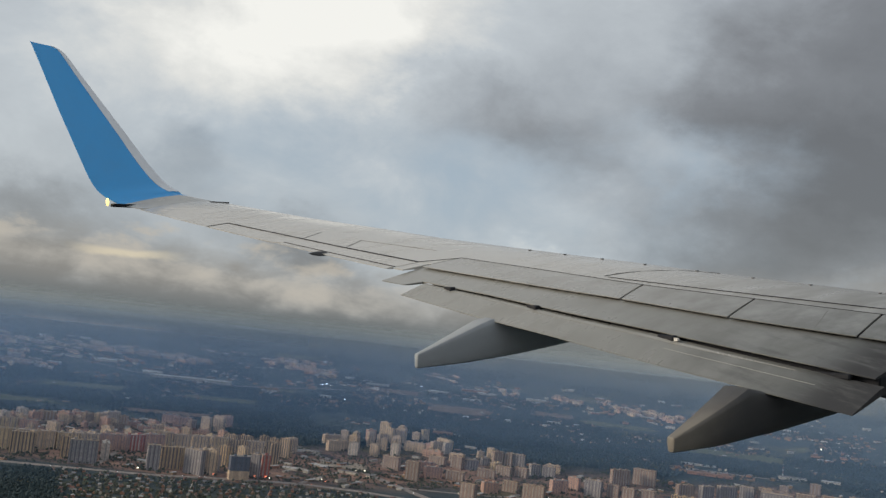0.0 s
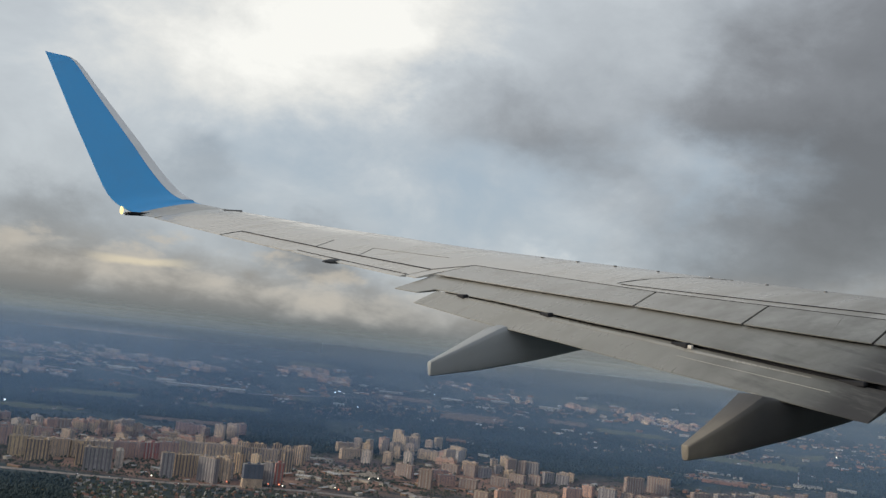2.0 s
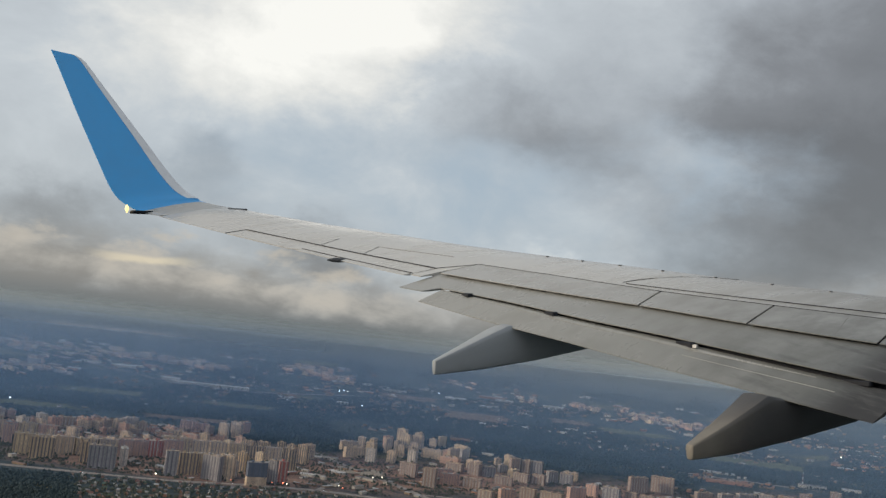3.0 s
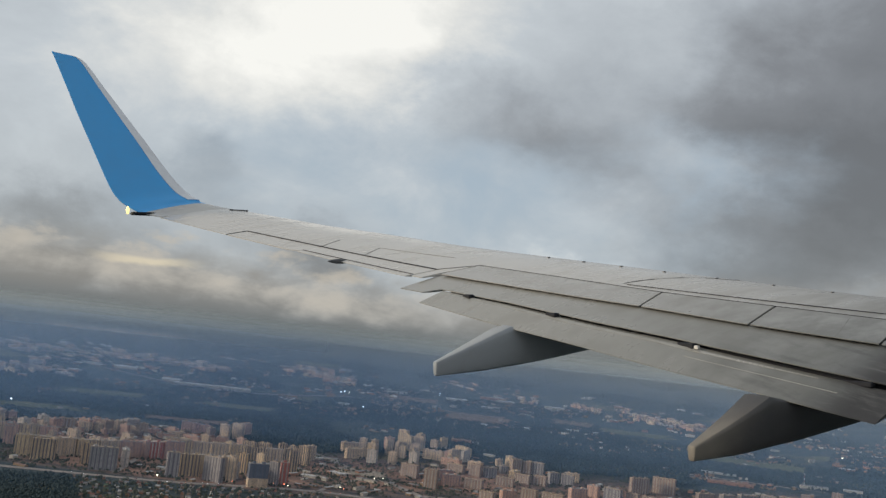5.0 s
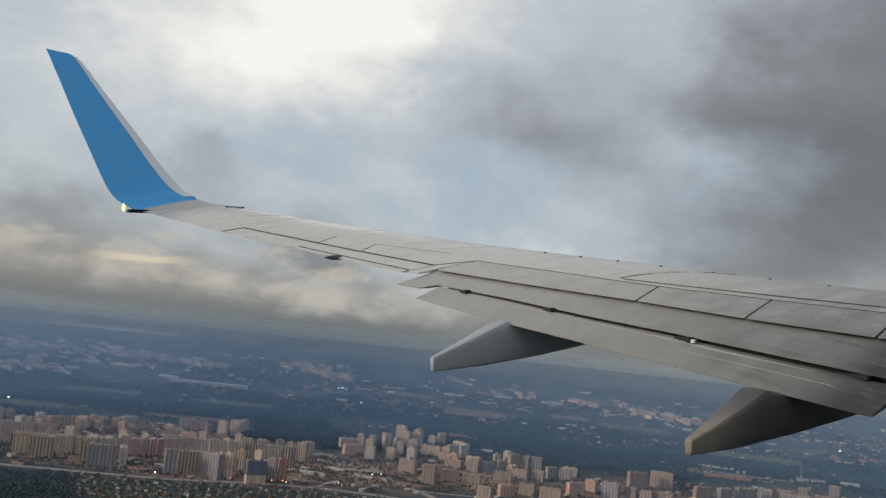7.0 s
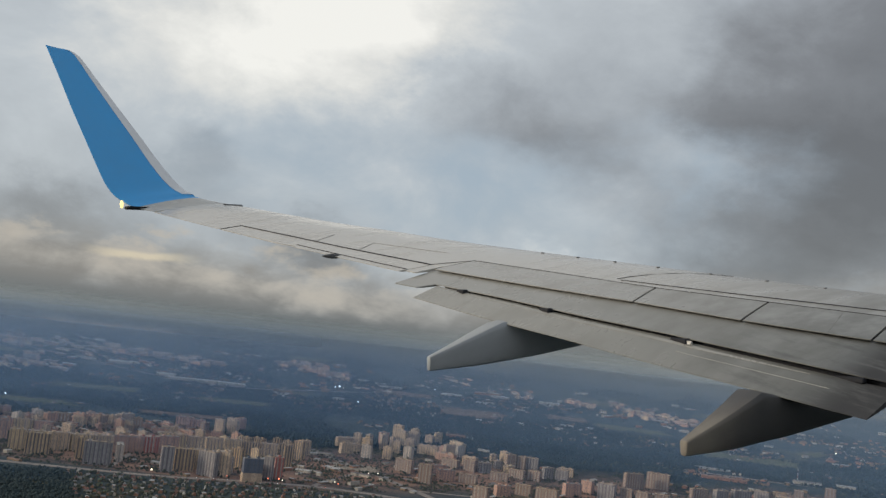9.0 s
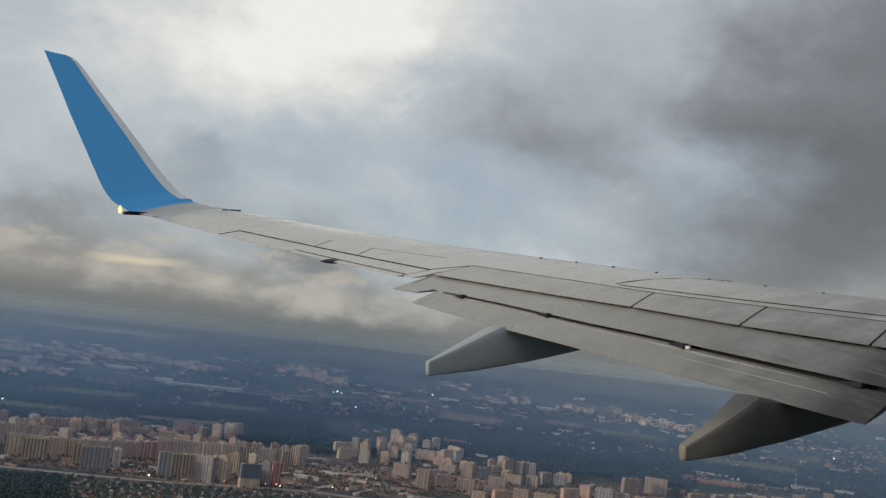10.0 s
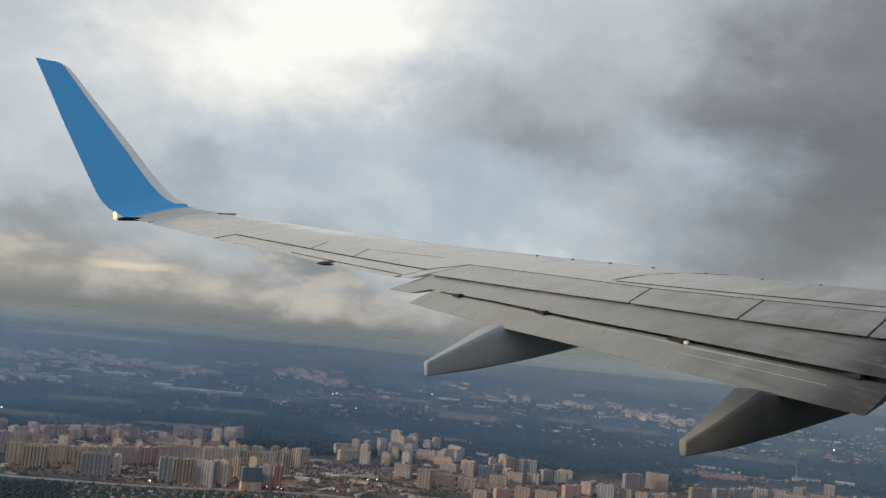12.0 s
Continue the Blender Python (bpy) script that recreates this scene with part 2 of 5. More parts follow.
TAIL_LIGHT = glow("position_light_glow", (1.0, 0.74, 0.26), 1.6)
LAMP_WARM = glow("street_lamp_glow", (1.0, 0.86, 0.62), 4.0)
LAMP_WHITE = glow("white_lamp_glow", (0.92, 0.96, 1.0), 4.0)
LAMP_RED = glow("red_lamp_glow", (1.0, 0.22, 0.10), 3.0)

# ---------------------------------------------------------------- mesh helpers
def smooth_sharp(bm, degrees=32):
    for f in bm.faces:
        f.smooth = True
    for e in bm.edges:
        if len(e.link_faces) != 2 or e.calc_face_angle(3.0) > radians(degrees):
            e.smooth = False


def part(name, bm, material, parent, label=""):
    bmesh.ops.recalc_face_normals(bm, faces=bm.faces)
    smooth_sharp(bm)
    me = bpy.data.meshes.new(name)
    bm.to_mesh(me)
    bm.free()
    me.materials.append(material)
    ob = new(name, me)
    ob.parent = parent
    if label:
        tagged(ob, label)
    return ob


def shared(name, me, parent, m=None):
    ob = new(name, me)
    ob.parent = parent
    if m is not None:
        ob.matrix_basis = m
    return ob


def loft(sections, close=True):
    """A closed skin through rings of equal length, with both ends capped."""
    bm = bmesh.new()
    rings = [[bm.verts.new(p) for p in ring] for ring in sections]
    n = len(rings[0])
    for a, b in zip(rings, rings[1:]):
        for k in range(n if close else n - 1):
            bm.faces.new((a[k], a[(k + 1) % n], b[(k + 1) % n], b[k]))
    if close:
        bm.faces.new(rings[0])
        bm.faces.new(rings[-1])
    return bm


def box_bm(x0, x1, y0, y1, z0, z1, bm=None):
    bm = bm or bmesh.new()
    v = [bm.verts.new((x, y, z)) for z in (z0, z1) for y in (y0, y1) for x in (x0, x1)]
    for f in ((0, 2, 3, 1), (4, 5, 7, 6), (0, 1, 5, 4), (2, 6, 7, 3), (0, 4, 6, 2), (1, 3, 7, 5)):
        bm.faces.new([v[k] for k in f])
    return bm


# ---------------------------------------------------------------- the airliner
airliner = tagged(new("airliner"), "grey airliner wing with blue upturned winglet, flaps slightly lowered, in flight", "aircraft")
airliner.matrix_world = AIR

FLEX = 0.705
UPPER_C = (0, .006, .02, .05, .1, .2, .3, .4, .5, .6, .7, .8, .9, 1)
UPPER_Z = (0, .014, .026, .043, .060, .079, .0855, .085, .079, .068, .053, .036, .018, 0)
LOWER_C = (0, .02, .08, .2, .4, .6, .8, 1)
LOWER_Z = (0, -.014, -.022, -.026, -.024, -.016, -.010, -.004)


def x_lead(y):
    return 0.1 - 0.523 * y


def x_trail(y):
    return -6.6 - 0.23 * y


def chord(y):
    return x_lead(y) - x_trail(y)


def z_wing(y):
    return 0.105 * y + FLEX * (y / 17) ** 2


def top(y, c, dz=0.0):
    fat = float(np.interp(y, (10.5, 13.0, 14.0, 15.0, 16.0, 16.6), (1.0, 0.89, 0.95, 0.92, 1.04, 1.12)))
    return Vector((x_lead(y) - c * chord(y), y, z_wing(y) + fat * chord(y) * float(np.interp(c, UPPER_C, UPPER_Z)) + dz))


def under(y, c):
    return Vector((x_lead(y) - c * chord(y), y, z_wing(y) + chord(y) * float(np.interp(c, LOWER_C, LOWER_Z))))


def c_hinge(y):
    return float(np.interp(y, (2.0, 6.9, 8.0, 9.1, 10.1, 11.45), (.60, .635, .656, .683, .690, .703)))


def c_spoil(y):
    return float(np.interp(y, (2.0, 6.57, 7.78, 8.95, 9.99, 11.45), (.79, .832, .846, .850, .872, .900)))


def x_spoil(y):
    return x_lead(y) - c_spoil(y) * chord(y)


def steps_of(a, b, n):
    return [a + (b - a) * k / (n - 1) for k in range(n)]


def wing_piece(name, ya, yb, n, c_end, label=""):
    rings = []
    for y in steps_of(ya, yb, n):
        ce = c_end(y)
        ups = [c * ce for c in (0, .006, .02, .05, .1, .17, .25, .33, .41, .5, .58, .66, .74, .82, .9, 1)]
        dns = [c * ce for c in (1, .8, .6, .4, .2, .08, .02)]
        low = [under(y, c) for c in dns]
        if ce < 0.99:
            low[0].z = min(low[0].z, top(y, ce).z - 0.06)
        rings.append([top(y, c) for c in ups] + low)
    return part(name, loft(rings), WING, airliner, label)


wing_piece("wing_box", 1.2, 11.44, 30, c_hinge, "light grey painted wing skin, streaked with dirt")
wing_piece("outer_wing_box", 11.44, 15.02, 16, lambda y: 0.848)
wing_piece("wing_tip", 15.02, 16.60, 8, lambda y: 1.0)


def slab(ya, yb, n, c0, c1, thick, m, name, label="", lift=0.0, skew_a=0.0, skew_b=0.0):
    rings = []
    for y in steps_of(ya, yb, n):
        a, b = c0(y), c1(y)
        cs = steps_of(a, b, 6)
        skew = skew_a + (skew_b - skew_a) * (y - ya) / (yb - ya)        # the front edge lies farther out
        up = [top(y + skew * (1 - k / 5), c, lift) for k, c in enumerate(cs)]
        dn = [p - Vector((0, 0, thick * (1 - 0.75 * k / 5))) for k, p in enumerate(up)]
        rings.append(up + dn[::-1])
    return part(name, loft(rings), m, airliner, label)


# spoilers: hinged plates along the back of the wing
for ya, yb in ((8.93, 11.42), (7.77, 8.93), (6.58, 7.77), (4.6, 6.58)):
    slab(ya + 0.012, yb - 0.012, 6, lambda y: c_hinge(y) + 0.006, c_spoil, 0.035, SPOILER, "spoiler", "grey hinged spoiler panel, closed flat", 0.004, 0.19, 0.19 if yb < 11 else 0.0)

# fixed panel between flap and aileron
slab(11.46, 11.605, 3, lambda y: 0.845, lambda y: 0.975, 0.05, WING, "fixed_panel", "", -0.002)
# aileron with its tab
aileron = slab(11.62, 15.0, 14, lambda y: 0.848 + 0.011, lambda y: np.interp(y, (11.62, 13.55, 13.56, 15), (0.958, 0.958, 1.0, 1.0)), 0.05, WING, "aileron", "grey aileron along the outer trailing edge")
tab_rings = []
for y in steps_of(11.64, 13.54, 8):
    up = [top(y, c, 0.0) for c in (0.966, 0.985, 1.0)]
    tab_rings.append(up + [p - Vector((0, 0, t)) for p, t in zip(up[::-1], (0.008, 0.02, 0.03))])
part("tab", loft(tab_rings), WING, aileron)
tip_of = top(13.0, 1.0)
bump_ring = []
for k in range(9):
    s = k / 8
    r = 0.034 * math.sin(math.pi * min(0.98, 0.05 + s * 0.95)) ** 0.7
    bump_ring.append([(tip_of.x + 0.22 - s * 0.34, 12.75 + r * 0.8 * math.cos(a), tip_of.z - 0.045 + r * math.sin(a)) for a in (j * math.tau / 10 for j in range(10))])
part("hinge_fairing", loft(bump_ring), DARK_METAL, aileron, "dark hinge fairing under the aileron")


def main_gap(y):
    return float(np.interp(y, (6.0, 6.4, 7.2, 8.1, 9.0, 10.1, 11.1), (.86, .81, .71, .61, .57, .43, .385)))


def main_top(y, d):
    return Vector((x_spoil(y) - d, y, top(y, c_spoil(y)).z - 0.028 - 0.25 * d))


def aft_end(y):
    return float(np.interp(y, (6.0, 7.1, 8.72, 10.0, 11.0), (1.40, 1.245, 1.065, 0.905, 0.75)))


def aft_top(y, d):
    g, e = main_gap(y), aft_end(y)
    zs = top(y, c_spoil(y)).z
    z0, z1 = zs - 0.022 - float(np.interp(y, (6.0, 7.2, 8.5, 11.0), (0.060, 0.050, 0.032, 0.018))) - 0.25 * g, zs - 0.20 - 0.35 * (e - 0.55)
    s = (d - g) / (e - g)
    return Vector((x_spoil(y) - d, y, z0 + (z1 - z0) * s if s > 0 else z0 + 0.35 * (d - g)))


def flap_rings(ys, surface, d0, d1, nose, tail):
    rings = []
    for y in ys:
        a, b = d0(y), d1(y)
        up, dn = [], []
        for k in range(9):
            s = k / 8
            p = surface(y, a + (b - a) * s)
            p.z -= 0.45 * nose * max(0.0, 1 - s / 0.22) ** 2
            up.append(p)
            th = tail + (nose - tail) * (1 - s) ** 0.8 * min(1.0, 0.25 + s / 0.15)
            dn.append(p - Vector((0, 0, th)))
        rings.append(up + dn[::-1])
    return rings


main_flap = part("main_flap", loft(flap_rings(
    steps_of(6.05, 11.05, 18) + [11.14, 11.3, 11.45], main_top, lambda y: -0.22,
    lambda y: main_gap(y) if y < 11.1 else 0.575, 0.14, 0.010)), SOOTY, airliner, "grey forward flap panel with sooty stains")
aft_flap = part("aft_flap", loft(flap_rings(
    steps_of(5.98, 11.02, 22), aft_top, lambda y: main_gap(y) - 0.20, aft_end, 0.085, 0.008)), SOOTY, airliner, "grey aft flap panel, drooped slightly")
part("inboard_flap", loft(flap_rings(
    steps_of(1.9, 5.9, 8), lambda y, d: main_top(y, d) + Vector((0, 0, 0.05)), lambda y: -0.22, lambda y: 0.80 + (5.9 - y) * 0.26, 0.14, 0.01)), FLAP, airliner)

# dark sheet closing the slot, standing in for the shade inside it
slot_shade = []
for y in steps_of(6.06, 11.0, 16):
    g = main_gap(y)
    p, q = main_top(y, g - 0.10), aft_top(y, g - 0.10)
    slot_shade.append([(p.x + 0.03, y, p.z - 0.012), (p.x - 0.01, y, p.z - 0.012), (p.x - 0.01, y, q.z - 0.06), (p.x + 0.03, y, q.z - 0.06)])
part("slot_shade_sheet", loft(slot_shade), DARK, main_flap, "dark sheet standing in for the shade in the flap slot")
# a pale chafed line along the aft flap
line_rings = []
for y in steps_of(6.45, 7.9, 10):
    p = aft_top(y, main_gap(y) + 0.42 * (aft_end(y) - main_gap(y)))
    line_rings.append([p + Vector((0.004, 0, -0.002)), p + Vector((0.004, 0, 0.002)), p + Vector((-0.004, 0, 0.0005)), p + Vector((-0.004, 0, -0.004))])
part("chafe_strip", loft(line_rings), CHAFED, aft_flap, "thin pale chafe strip")
# the lit nose of the aft flap: highlight painted as a paler strip, just behind the slot
nose_rings = []
for y in steps_of(6.7, 10.6, 16):
    g = main_gap(y)
    fade = min(1.0, (y - 6.6) / 1.2, (10.75 - y) / 1.2)
    a, b = aft_top(y, g + 0.060), aft_top(y, g + 0.060 + 0.045 * fade)
    nose_rings.append([a + Vector((0, 0, -0.002)), a + Vector((0, 0, 0.003)), b + Vector((0, 0, 0.003)), b + Vector((0, 0, -0.002))])
part("nose_highlight", loft(nose_rings), NOSE_LIT, aft_flap, "paler strip painting in the highlight along the flap's nose")
# flap hinge brackets, dark in the slot
for y, wide in ((10.66, 0.065), (9.55, 0.075), (8.0, 0.10), (6.42, 0.17)):
    p = aft_top(y, main_gap(y) + 0.015)
    if y < 7:
        p += Vector((0.05, 0, 0.022))
    bm = box_bm(p.x - 0.040, p.x + 0.04, y - wide, y + wide, p.z - 0.05, p.z + (0.004 if y < 7 else 0.022))
    bmesh.ops.bevel(bm, geom=bm.edges[:], offset=0.010, segments=1, affect="EDGES")
    br = part("hinge_bracket", bm, DARK, aft_flap, "dark hinge bracket in the flap slot")
    if y < 7 or y > 9:
        continue
    bm = box_bm(p.x - 0.034, p.x - 0.004, y - wide - 0.055, y - wide - 0.010, p.z - 0.03, p.z + 0.002)
    part("hinge_fitting", bm, WHITE, br, "small white fitting")


KEEL = ((0, 1), (.5, .99), (.82, .95), (.95, .86), (1, .70), (.95, .25), (.89, -.2), (.82, -.62), (.66, -.88), (.34, -.985), (0, -1))


def canoe(y, tail_x, nose_x, tops, bottoms, wide):
    """A flap track fairing along x: flat-topped, with sides leaning in to a narrow rounded keel."""
    rings = []
    n = 24
    outline = list(KEEL) + [(-u, v) for u, v in KEEL[-2:0:-1]]
    for k in range(n):
        s = k / (n - 1)
        x = tail_x + (nose_x - tail_x) * s
        zt = float(np.interp(x, [p[0] for p in tops], [p[1] for p in tops]))
        zb = float(np.interp(x, [p[0] for p in bottoms], [p[1] for p in bottoms]))
        w = wide * (0.22 + 0.78 * min(1.0, s / 0.30)) * (1.0 if s < 0.75 else max(0.05, math.cos((s - 0.75) / 0.25 * math.pi / 2)))
        zm, hh = (zt + zb) / 2, (zt - zb) / 2
        rings.append([(x, y + w * u, zm + hh * v) for u, v in outline])
    for back, keep in ((0.012, 0.86), (0.017, 0.6)):          # the blunt tail, rounded off
        zm = (tops[0][1] + bottoms[0][1]) / 2
        rings.insert(0, [(tail_x - back, y + (p[1] - y) * keep, zm + (p[2] - zm) * (0.4 + 0.6 * keep)) for p in rings[-n]])
    bm = loft(rings)
    return part("flap_track_fairing", bm, FAIRING if y > 8 else FAIRING_SOOT_SHADE, airliner, "grey canoe-shaped flap track fairing under the wing")


canoe(9.8, -10.2, -6.6, ((-10.2, .69), (-9.95, .78), (-9.27, 1.035), (-9.05, 0.985), (-8.8, .98), (-7.4, 1.03), (-6.6, 1.05)),
      ((-10.2, .535), (-9.57, .555), (-8.73, .62), (-7.92, .71), (-6.6, .95)), 0.155)
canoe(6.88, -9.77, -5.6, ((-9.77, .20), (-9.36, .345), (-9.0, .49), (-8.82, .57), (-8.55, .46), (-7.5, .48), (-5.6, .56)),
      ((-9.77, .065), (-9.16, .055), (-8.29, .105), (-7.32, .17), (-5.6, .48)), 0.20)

# winglet: the tip section bends up and sweeps back
TRAIL = ((-10.42, 16.60, 2.425), (-10.62, 16.86, 2.49), (-10.79, 17.00, 2.595), (-10.91, 17.09, 2.71), (-11.01, 17.16, 2.885), (-11.10, 17.25, 3.14), (-11.25, 17.39, 3.585), (-11.40, 17.53, 4.03), (-11.56, 17.69, 4.55), (-11.71, 17.84, 5.02), (-11.725, 17.85, 5.05))
LEAD = ((-8.58, 16.60, 2.50), (-9.46, 16.98, 2.685), (-9.58, 17.04, 2.745), (-9.73, 17.14, 2.85), (-9.90, 17.21, 3.03), (-10.095, 17.29, 3.29), (-10.335, 17.40, 3.65), (-10.64, 17.55, 4.10), (-10.95, 17.69, 4.55), (-11.205, 17.80, 4.92), (-11.36, 17.83, 5.02))


def smoothed(points, n=4):
    """The same line with n steps between each two points, rounded through them."""
    ps = [Vector(p) for p in points]
    line = []
    for i in range(len(ps) - 1):
        a, b, c, d = ps[max(i - 1, 0)], ps[i], ps[i + 1], ps[min(i + 2, len(ps) - 1)]
        for k in range(n):
            t = k / n
            line.append(0.5 * ((2 * b) + (c - a) * t + (2 * a - 5 * b + 4 * c - d) * t * t + (3 * b - a - 3 * c + d) * t ** 3))
    return line + [ps[-1]]


TRAIL, LEAD = smoothed(TRAIL), smoothed(LEAD)


def winglet_rings(c0, c1, proud=0.0):
    rings = []
    for k in range(len(TRAIL)):
        a, b = Vector(LEAD[k]), Vector(TRAIL[k])
        along = Vector(TRAIL[min(k + 1, len(TRAIL) - 1)]) - Vector(TRAIL[max(k - 1, 0)])
        nrm = (b - a).cross(along).normalized()
        if nrm.y > 0:
            nrm = -nrm
        ch = (a - b).length
        cs = [c0 + (c1 - c0) * j / 9 for j in range(10)]
        th = [max(0.005, ch * 0.055 * math.sqrt(max(c, 0.0)) * (1 - c) * 1.9) + proud for c in cs]
        rings.append([a.lerp(b, c) + nrm * t for c, t in zip(cs, th)] + [a.lerp(b, c) - nrm * t for c, t in zip(cs[::-1], th[::-1])])
    return rings


winglet = part("winglet", loft(winglet_rings(0.0, 1.0)[4:]), BLUE, airliner, "blue painted upturned winglet")
part("winglet_root", loft(winglet_rings(0.0, 1.0)[:5]), WING, airliner)
part("leading_edge", loft(winglet_rings(-0.004, 0.17, 0.004)[8:]), BARE, winglet, "bare grey metal leading edge")
bm = bmesh.new()
bmesh.ops.create_uvsphere(bm, u_segments=12, v_segments=8, radius=0.034, matrix=Matrix.Translation((-10.80, 16.97, 2.535)) @ Matrix.Diagonal((0.8, 0.8, 1.9, 1)))
part("position_light", bm, TAIL_LIGHT, winglet, "lit yellowish position light at the wing tip")
bm = box_bm(-10.78, -10.34, 16.78, 16.95, 2.455, 2.505)
bmesh.ops.bevel(bm, geom=bm.edges[:], offset=0.018, segments=2, affect="EDGES")
part("light_housing", bm, DARK, winglet, "dark light housing")


def ribbon(pts, width, name="seam", lift=0.004, m=DARK, parent=airliner):
    """A thin strip laid on the wing's skin through (y, chord fraction) points."""
    rings = []
    ps = [top(y, c) for y, c in pts]
    for k, p in enumerate(ps):
        along = (ps[min(k + 1, len(ps) - 1)] - ps[max(k - 1, 0)]).normalized()
        side = along.cross(Vector((0, 0, 1))).normalized() * width / 2
        up = Vector((0, 0, lift))
        rings.append([p - side - up, p - side + up, p + side + up, p + side - up])
    return part(name, loft(rings), m, parent)


def fine_pts(a, b, n=12):
    return [(a[0] + (b[0] - a[0]) * k / n, a[1] + (b[1] - a[1]) * k / n) for k in range(n + 1)]


ribbon(fine_pts((9.61, .655), (4.0, .495), 24), 0.030, "slat_seam")
ribbon([(9.67, .65), (9.65, .60), (9.61, .54), (9.52, .44), (9.40, .35), (9.2, .28)], 0.014)
ribbon([(y, c_hinge(y) + 0.003) for y in steps_of(11.42, 4.6, 24)], 0.018, "hinge_seam", 0.007)
ribbon(fine_pts((15.0, .851), (11.64, .851), 14), 0.030, "hinge_seam", 0.006)
ribbon(fine_pts((13.56, .962), (11.64, .962), 8), 0.016, "hinge_seam", 0.005)
ribbon(fine_pts((11.42, .705), (11.62, .85), 6), 0.016)
ribbon(fine_pts((12.82, .845), (13.03, .69), 6), 0.010, m=SEAM)
ribbon(fine_pts((13.03, .69), (11.95, .65), 8), 0.005, m=SEAM)
ribbon(fine_pts((13.58, .845), (13.74, .68), 6), 0.006, m=SEAM)
ribbon(fine_pts((7.21, .67), (6.98, .83), 6), 0.012, m=SEAM)
ribbon(fine_pts((10.21, .71), (10.05, .86), 6), 0.006, m=SEAM)
ribbon(fine_pts((15.03, .845), (15.02, 1.0), 6), 0.020)
# raised vortex fins along the crest
for y in (11.45, 10.98, 10.5, 9.97, 9.35, 8.72, 8.1, 7.4):
    p = top(y, 0.33)
    bm = box_bm(p.x - 0.025, p.x + 0.025, y - 0.008, y + 0.008, p.z - 0.01, p.z + 0.012)
    part("vortex_fin", bm, DARK_METAL, airliner)
p = top(16.55, 0.30)
part("tip_strip", box_bm(p.x - 0.16, p.x + 0.16, 16.51, 16.59, p.z - 0.03, p.z + 0.006), DARK_METAL, airliner)

# the cabin wall that closes the place round the eye, with the window that it looks out of
bm = bmesh.new()
WIN_X, WIN_Z, HULL_R, HULL_Z = -16.40, 1.66, 1.79, 1.20
xs = [-24.0, -21.0, -18.5, -17.2] + [WIN_X - 0.24 + 0.04 * k for k in range(13)] + [-15.4, -13.0, -10.0, -6.0, -2.0, 2.0]
mid = math.degrees(math.asin((WIN_Z - HULL_Z) / HULL_R))
degs = [mid - 9 + 1.0 * k for k in range(19)] + [mid + 9 + (342.0 * k / 40) for k in range(1, 40)]
grid = [[bm.verts.new((x, HULL_R * math.cos(radians(a)), HULL_Z + HULL_R * math.sin(radians(a)))) for a in degs] for x in xs]
for i in range(len(xs) - 1):
    for j in range(len(degs)):
        xm, am = (xs[i] + xs[i + 1]) / 2, (degs[j] + 0.5 - mid) if j < 18 else 99
        if ((xm - WIN_X) / 0.17) ** 4 + (am / 5.6) ** 4 < 1:
            continue
        k = (j + 1) % len(degs)
        bm.faces.new((grid[i][j], grid[i][k], grid[i + 1][k], grid[i + 1][j]))
bm.faces.new(grid[0])
bm.faces.new(grid[-1])
hull = part("fuselage_wall", bm, CABIN, airliner, "plain pale cabin wall with one window opening")
solid = hull.modifiers.new("thickness", "SOLIDIFY")
solid.thickness, solid.offset = 0.03, 0.0

# ---------------------------------------------------------------- the land
LAND_NEAR, LAND_FAR = 3000.0, 4900.0


def land_z(r):
    """Height of the land at a distance: flat under the aircraft, rising gently to low far hills."""
    if r < LAND_NEAR:
        return 0.0
    fall = EYE_HEIGHT / LAND_NEAR
    return EYE_HEIGHT - r * (fall + (0.006 - fall) * (r - LAND_NEAR) / (LAND_FAR - LAND_NEAR))


def at_land(x, y):
    return Vector((x, y, land_z(math.hypot(x, y))))


def near_mask(nt, pos, x, y, r0, r1):
    n = nd(nt, "ShaderNodeVectorMath", operation="DISTANCE")
    nt.links.new(pos, n.inputs[0])
    n.inputs[1].default_value = (x, y, 0)
    return step(nt, n.outputs["Value"], r1, r0)


GROUND, gt, gb = mat("land")
gpos = nd(gt, "ShaderNodeNewGeometry").outputs["Position"]
gmap = nd(gt, "ShaderNodeMapping")
gmap.inputs["Scale"].default_value = (0.7, 1.6, 0.0)
gmap.inputs["Rotation"].default_value = (0, 0, radians(12))
gt.links.new(gpos, gmap.inputs[0])
g_big = noise_tex(gt, gmap.outputs[0], 0.0022, 6.0, 0.6, 0.4).outputs["Fac"]
g_mid = noise_tex(gt, gmap.outputs[0], 0.012, 6.0, 0.62, 0.2).outputs["Fac"]
g_fine = noise_tex(gt, gpos, 0.11, 5.0, 0.65).outputs["Fac"]
# bluish cast in these greens paints in the haze over the land
gcol = mixc(gt, step(gt, g_mid, 0.35, 0.7), (0.033, 0.048, 0.056), (0.056, 0.072, 0.076))
gcol = mixc(gt, mth(gt, "MULTIPLY", step(gt, g_big, 0.56, 0.68), 0.8), gcol, (0.125, 0.115, 0.065))
town = near_mask(gt, gpos, -640, 2780, 250, 620)
for tx, ty, r0, r1 in ((-180, 2950, 120, 420), (-1050, 3080, 90, 200), (-760, 3190, 90, 200), (160, 3080, 80, 360), (620, 3000, 60, 420), (1150, 3050, 150, 340)):
    town = mth(gt, "MAXIMUM", town, near_mask(gt, gpos, tx, ty, r0, r1))
g_sep = nd(gt, "ShaderNodeSeparateXYZ")
gt.links.new(gpos, g_sep.inputs[0])
